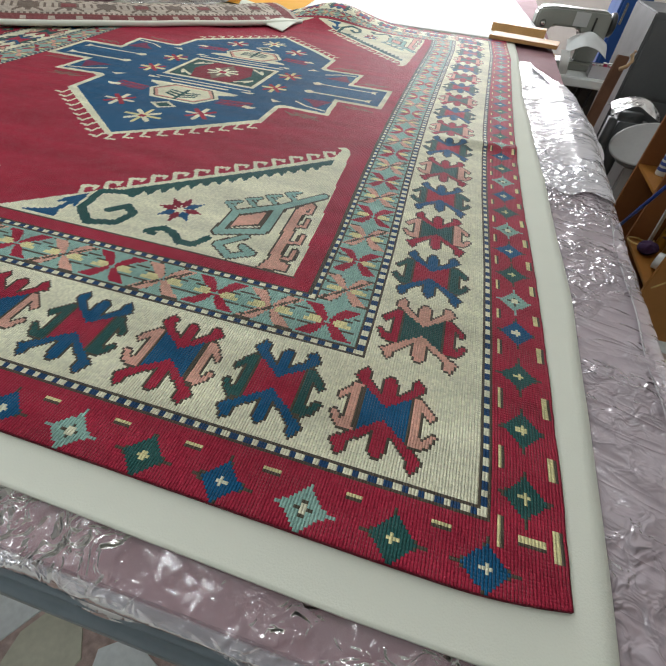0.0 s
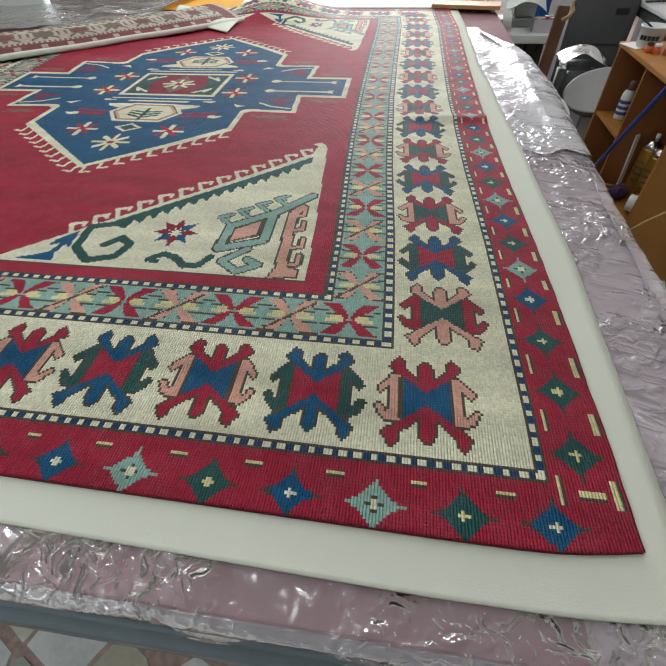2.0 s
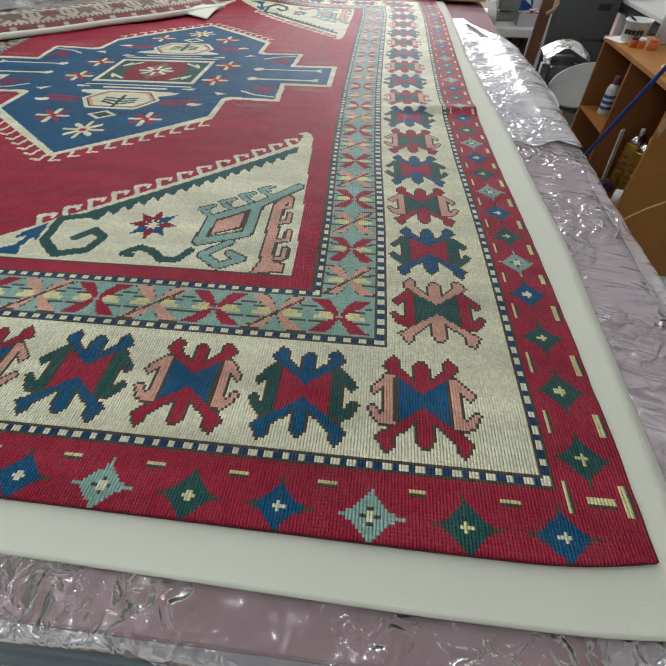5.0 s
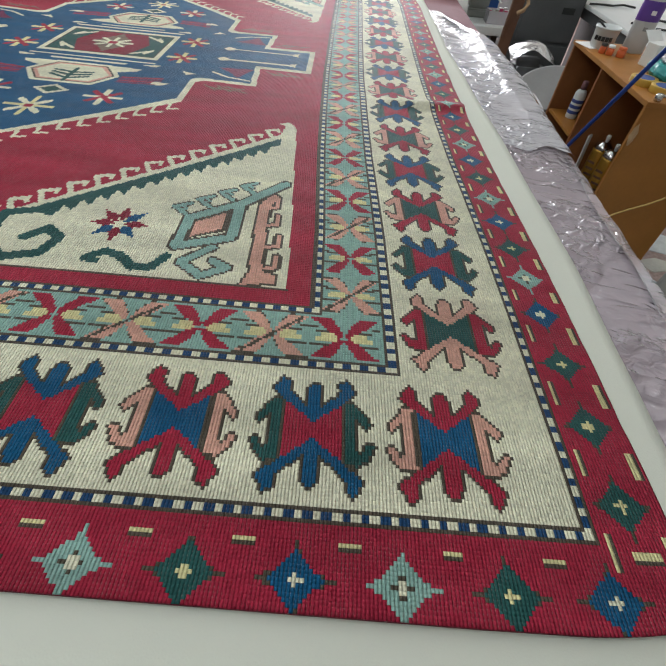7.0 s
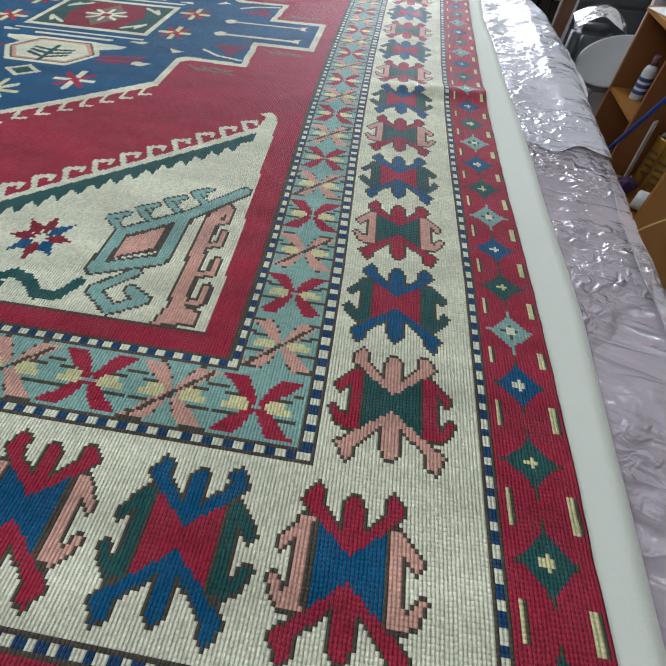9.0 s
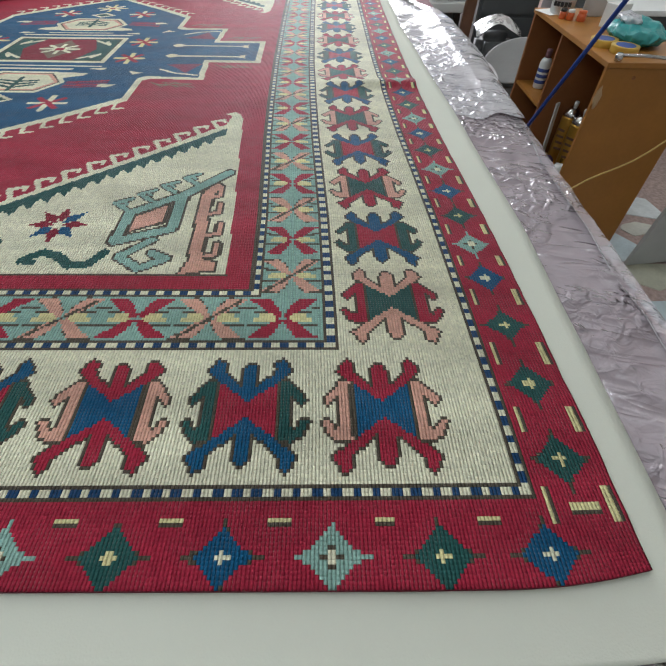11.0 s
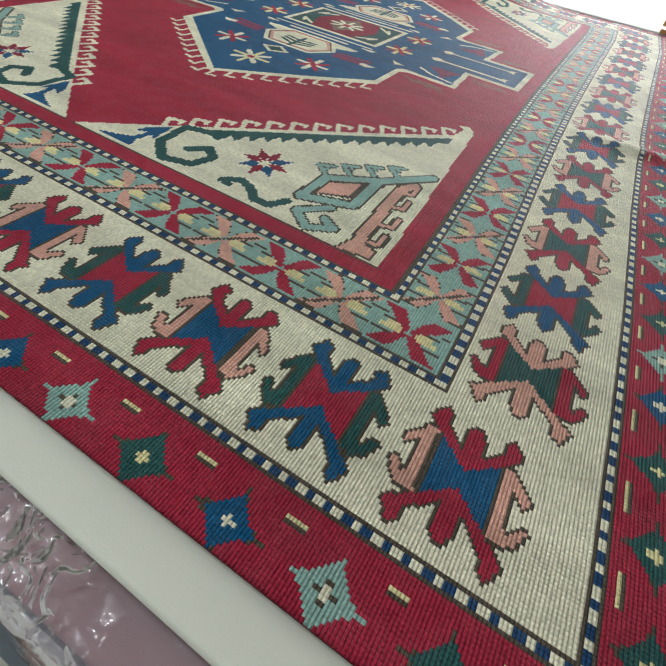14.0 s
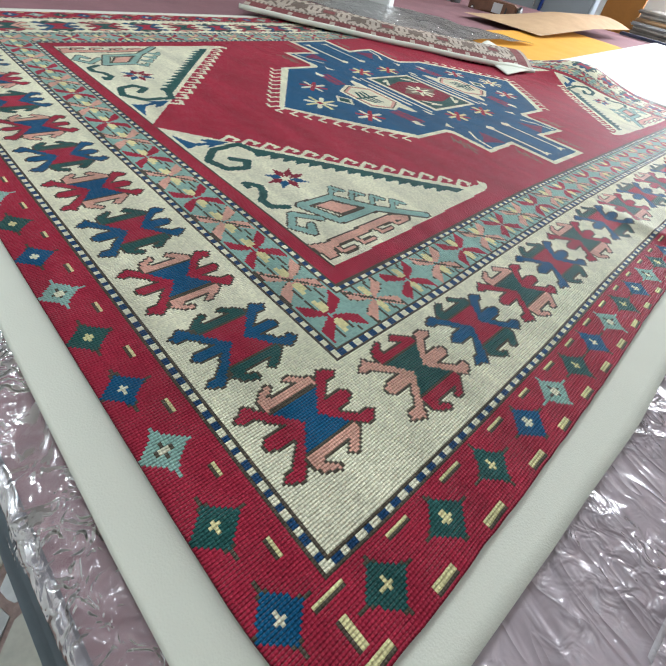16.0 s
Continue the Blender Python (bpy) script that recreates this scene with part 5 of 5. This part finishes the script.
part("rim", lathe([(0.236, 0.112), (0.250, 0.114), (0.252, 0.124), (0.236, 0.124)], 44, tubm, 1.15, 0.85), GREYP, tub, smooth=True)
part("stand", box(0.92, 1.14, 3.12, 3.34, 0.0, 0.27, 0.01), GREYP, tub)
s_, t_ = np.meshgrid(np.linspace(0, 1, 60), np.linspace(0, 1, 40), indexing="ij")
wx, wy = 0.80 + 0.32 * s_, 3.50 + 0.22 * t_
wz = 0.45 + 0.05 * np.sin(t_ * 3.0) + 0.02 * ripple(wx, wy, 51, 30) + 0.08 * np.sin(s_ * 3.1)
wrap = thing("wrapped_bundle", (0.93, 3.3, 0), "bundle wrapped in crinkled clear film behind the tub", "bundle")
part("wrap", (lambda me: (lambda b_: (b_.from_mesh(me), b_)[1])(bmesh.new()))(grid_mesh("wrap", wx, wy, wz, FILM_MILKY)), FILM_MILKY, wrap, smooth=True)
part("core", box(0.84, 1.10, 3.56, 3.74, 0, 0.46, 0.05, 4), TUBGREY, wrap, smooth=True)

# ---- scraps on the floor between table and shelf ----
rs = random.Random(12)
for i in range(46):
    x_, y_ = 0.42 + 0.62 * rs.random(), 1.9 + 1.25 * rs.random()
    w_, d_ = 0.04 + 0.09 * rs.random(), 0.03 + 0.07 * rs.random()
    sc_ = bmesh.new()
    n_ = 7
    vs = [sc_.verts.new((w_ * (0.6 + 0.5 * rs.random()) * math.cos(6.283 * k / n_), d_ * (0.6 + 0.5 * rs.random()) * math.sin(6.283 * k / n_), 0.006 * rs.random())) for k in range(n_)]
    f_ = sc_.faces.new(vs)
    g_ = bmesh.ops.extrude_face_region(sc_, geom=[f_])
    bmesh.ops.translate(sc_, vec=(0, 0, 0.004), verts=[e for e in g_["geom"] if isinstance(e, bmesh.types.BMVert)])
    bmesh.ops.recalc_face_normals(sc_, faces=sc_.faces)
    bmesh.ops.transform(sc_, matrix=pose(x_, y_, 0.004 + 0.004 * (i % 9), 4 * rs.random(), 4 * rs.random(), 360 * rs.random()), verts=sc_.verts)
    tagged(part("cloth_offcut", sc_, (PAPERW, PAPERW, RAG, CARD)[i % 4]), "pale cloth and felt offcut lying on the floor", "offcut", "floor offcuts")

# ---- far clutter ----
bench = thing("machine_bench", (-3.0, 4.6, 0), "low wooden bench carrying old sewing machines", "bench")
part("tabletop", box(-4.3, -2.2, 4.3, 4.9, 0.62, 0.66, 0.006), BROWNW, bench)
for lx in (-4.2, -3.2, -2.3):
    part("leg", box(lx - 0.03, lx + 0.03, 4.4, 4.8, 0, 0.6195, 0.004), BROWNW, bench)
for k, (x_, a_) in enumerate(((-3.95, 20), (-3.35, -10), (-2.70, 15))):
    sewing_machine(x_, 4.58, 0.66, a_, "old dark sewing machine on the bench", (DARKIRON, GREYP, BROWNW)[k])
for k, (x_, y_, w_, h_) in enumerate(((-3.62, 4.42, 0.16, 0.10), (-3.05, 4.40, 0.14, 0.14), (-2.42, 4.42, 0.12, 0.09))):
    cb = thing("cardboard_box", (x_, y_, 0.66), "small open cardboard box on the bench", "box", "bench boxes")
    part("box", box(x_ - w_ / 2, x_ + w_ / 2, y_ - 0.06, y_ + 0.06, 0.6605, 0.66 + h_, 0.003), CARD, cb)
    part("flap", box(-w_ / 2, w_ / 2, 0, 0.06, 0, 0.003, 0, m=pose(x_, y_ - 0.06, 0.66 + h_, 150)), CARD, cb)
lock = thing("steel_cabinet", (-3.2, 7.3, 0), "pale blue-grey steel cabinet against the wall", "cabinet")
part("body", box(-4.1, -2.75, 7.0, 7.5, 0, 1.8, 0.008), mat("cabinet_paint", (0.33, 0.38, 0.41), 0.4, vary=0.05), lock)
for k in range(2):
    d_ = part("door", box(-4.09 + 0.67 * k, -3.43 + 0.67 * k, 6.98, 6.9995, 0.03, 1.77, 0.004), mat("cabinet_door", (0.35, 0.40, 0.43), 0.4, vary=0.05), lock)
    part("handle", box(-3.50 + 0.12 * k, -3.48 + 0.12 * k, 6.955, 6.9795, 0.85, 1.0, 0.004), CHROME, d_)
tagged(part("blue_rod", tube([(-3.38, 6.85, 0.0), (-3.36, 6.93, 1.2), (-3.35, 6.965, 1.9)], 0.022, 14), BLUEROD, None, smooth=True), "blue plastic pipe standing against the steel cabinet", "pipe")
fr = thing("orange_board", (-2.45, 7.1, 0), "tall orange board with a white edge strip", "board")
part("board", box(-2.62, -2.18, 7.05, 7.09, 0, 1.7, 0.004), ORANGE, fr)
part("edge_strip", box(-2.69, -2.622, 7.04, 7.10, 0, 1.72, 0.004), WHITE, fr)
st2 = thing("stack_table", (-1.6, 7.0, 0), "white side table carrying folded cloths", "table")
part("tabletop", box(-2.15, -0.6, 6.45, 7.4, 0.74, 0.78, 0.006), WHITE, st2)
for lx in (-2.1, -0.65):
    for ly in (6.5, 7.35):
        part("leg", box(lx - 0.02, lx + 0.02, ly - 0.02, ly + 0.02, 0, 0.7395, 0.003), STEEL, st2)
for k in range(9):
    ob = box(-2.05 + 0.02 * math.sin(k * 2.1), -1.05 + 0.05 * math.sin(k * 1.3), 6.52 + 0.03 * math.sin(k), 7.2, 0.7805 + 0.036 * k, 0.814 + 0.036 * k, 0.015, 4)
    bmesh.ops.subdivide_edges(ob, edges=ob.edges[:], cuts=2, use_grid_fill=True)
    for v_ in ob.verts:
        v_.co.z += 0.006 * noise.noise(v_.co * 5 + Vector((k, 0, 0)))
    tagged(part("folded_cloth", ob, (RAG, LGREY, CARD, RAG)[k % 4], None, smooth=True), "folded grey-brown cloth in a stack", "cloth", "stack of folded cloths")
bl = thing("blue_locker", (0.98, 5.1, 0), "blue painted steel locker behind the sewing table", "locker")
part("body", box(0.86, 1.10, 4.9, 5.3, 0, 1.5, 0.006), BLUEP, bl)
part("door", box(0.88, 1.08, 4.88, 4.8995, 0.05, 1.46, 0.004), BLUEP, bl)
part("handle", box(0.90, 0.92, 4.86, 4.8795, 0.8, 0.95, 0.003), CHROME, bl)

gc = thing("grey_cabinet", (1.4, 4.6, 0), "dark grey metal cabinet standing behind the tub", "cabinet")
part("body", box(0.90, 1.355, 3.95, 4.6, 0, 1.0, 0.008), TUBGREY, gc)
part("drawer", box(0.92, 1.34, 3.935, 3.9495, 0.50, 0.96, 0.004), TUBGREY, gc)
part("drawer", box(0.92, 1.34, 3.935, 3.9495, 0.06, 0.48, 0.004), TUBGREY, gc)
part("slot", box(1.20, 1.29, 3.932, 3.9345, 0.68, 0.72, 0.001), DARKIRON, gc)
pd = thing("drawer_pedestal", (1.7, 3.2, 0), "dark grey drawer pedestal under the desk", "drawer unit")
part("body", box(1.52, 1.95, 3.10, 3.6, 0.02, 0.65, 0.006), TUBGREY, pd)
for k in range(3):
    part("drawer", box(1.505, 1.5195, 3.115, 3.585, 0.05 + 0.2 * k, 0.235 + 0.2 * k, 0.003), TUBGREY, pd)

# ceiling light fittings, out of view, one over every lamp, the added fill too
for lx, ly in TUBES:
    f_ = thing("ceiling_light", (lx, ly, H - 0.06), "unseen white fluorescent batten added over each tube or fill lamp", "ceiling light", "ceiling lights")
    part("housing", box(lx - 0.62, lx + 0.62, ly - 0.06, ly + 0.06, H - 0.05, H, 0.006), WHITE, f_)

# ---- broken marble floor pieces ----
STONE = []
for nm, c_ in (("marble_white", (0.78, 0.82, 0.82)), ("marble_sand", (0.56, 0.55, 0.43)), ("marble_blue", (0.60, 0.70, 0.74)), ("marble_grey", (0.46, 0.48, 0.46)), ("marble_pale", (0.70, 0.70, 0.62)), ("marble_slate", (0.26, 0.34, 0.38))):
    STONE.append(mat(nm, c_, 0.35, vary=0.22, scale=7, bump=0.03))


def cut(poly, nx_, ny_, d_):
    """Keep the part of a convex outline where nx*x + ny*y <= d."""
    out = []
    for (x0, y0), (x1, y1) in zip(poly, poly[1:] + poly[:1]):
        a_, b_ = nx_ * x0 + ny_ * y0 - d_, nx_ * x1 + ny_ * y1 - d_
        if a_ <= 0:
            out.append((x0, y0))
        if a_ * b_ < 0:
            f_ = a_ / (a_ - b_)
            out.append((x0 + f_ * (x1 - x0), y0 + f_ * (y1 - y0)))
    return out


def paving():
    rs = random.Random(77)
    seeds = []
    for (a0, a1, b0, b1, n_) in ((-1.9, 0.3, -0.75, 0.35, 105), (0.25, 1.5, 0.3, 3.4, 120)):
        tries = 0
        got = []
        while len(got) < n_ and tries < 9000:
            tries += 1
            p = (a0 + (a1 - a0) * rs.random(), b0 + (b1 - b0) * rs.random())
            r_ = 0.055 + 0.09 * rs.random()
            if all((p[0] - q_[0]) ** 2 + (p[1] - q_[1]) ** 2 > ((r_ + q_[2]) * 0.75) ** 2 for q_ in seeds + got):
                got.append((*p, r_))
        seeds += got
    for i, (x_, y_, r_) in enumerate(seeds):
        sides = rs.choice((4, 5, 5, 6))
        turn_, long_ = rs.random() * 6.283, 1.0 + 0.7 * rs.random()
        poly = []
        for k in range(sides):
            a_, e_ = 6.283 * (k + 0.5 * (rs.random() - 0.5)) / sides, r_ * (0.92 + 0.35 * rs.random())
            u_, w_ = e_ * long_ * math.cos(a_), e_ * math.sin(a_)
            poly.append((x_ + u_ * math.cos(turn_) - w_ * math.sin(turn_), y_ + u_ * math.sin(turn_) + w_ * math.cos(turn_)))
        for j, (u_, v_, q_) in enumerate(seeds):
            if i != j and abs(u_ - x_) < 0.6 and abs(v_ - y_) < 0.6:
                dx, dy = u_ - x_, v_ - y_
                L = math.hypot(dx, dy)
                dx, dy = dx / L, dy / L
                mid = (x_ * dx + y_ * dy) + L * r_ / (r_ + q_) - 0.006 - 0.006 * ((i * 7 + j * 7) % 5) / 5
                poly = cut(poly, dx, dy, mid)
                if len(poly) < 3:
                    break
        if len(poly) < 3:
            continue
        bm = bmesh.new()
        top = [bm.verts.new((a_, b_, 0.0)) for a_, b_ in poly]
        cx_, cy_ = sum(p[0] for p in poly) / len(poly), sum(p[1] for p in poly) / len(poly)
        low_ = [bm.verts.new((cx_ + (a_ - cx_) * 1.02, cy_ + (b_ - cy_) * 1.02, -0.006)) for a_, b_ in poly]
        bm.faces.new(top)
        for k in range(len(poly)):
            bm.faces.new((low_[k], low_[(k + 1) % len(poly)], top[(k + 1) % len(poly)], top[k]))
        part("stone", bm, STONE[(0, 1, 2, 0, 3, 1, 4, 2, 5, 0)[rs.randrange(10)]], floor)


paving()
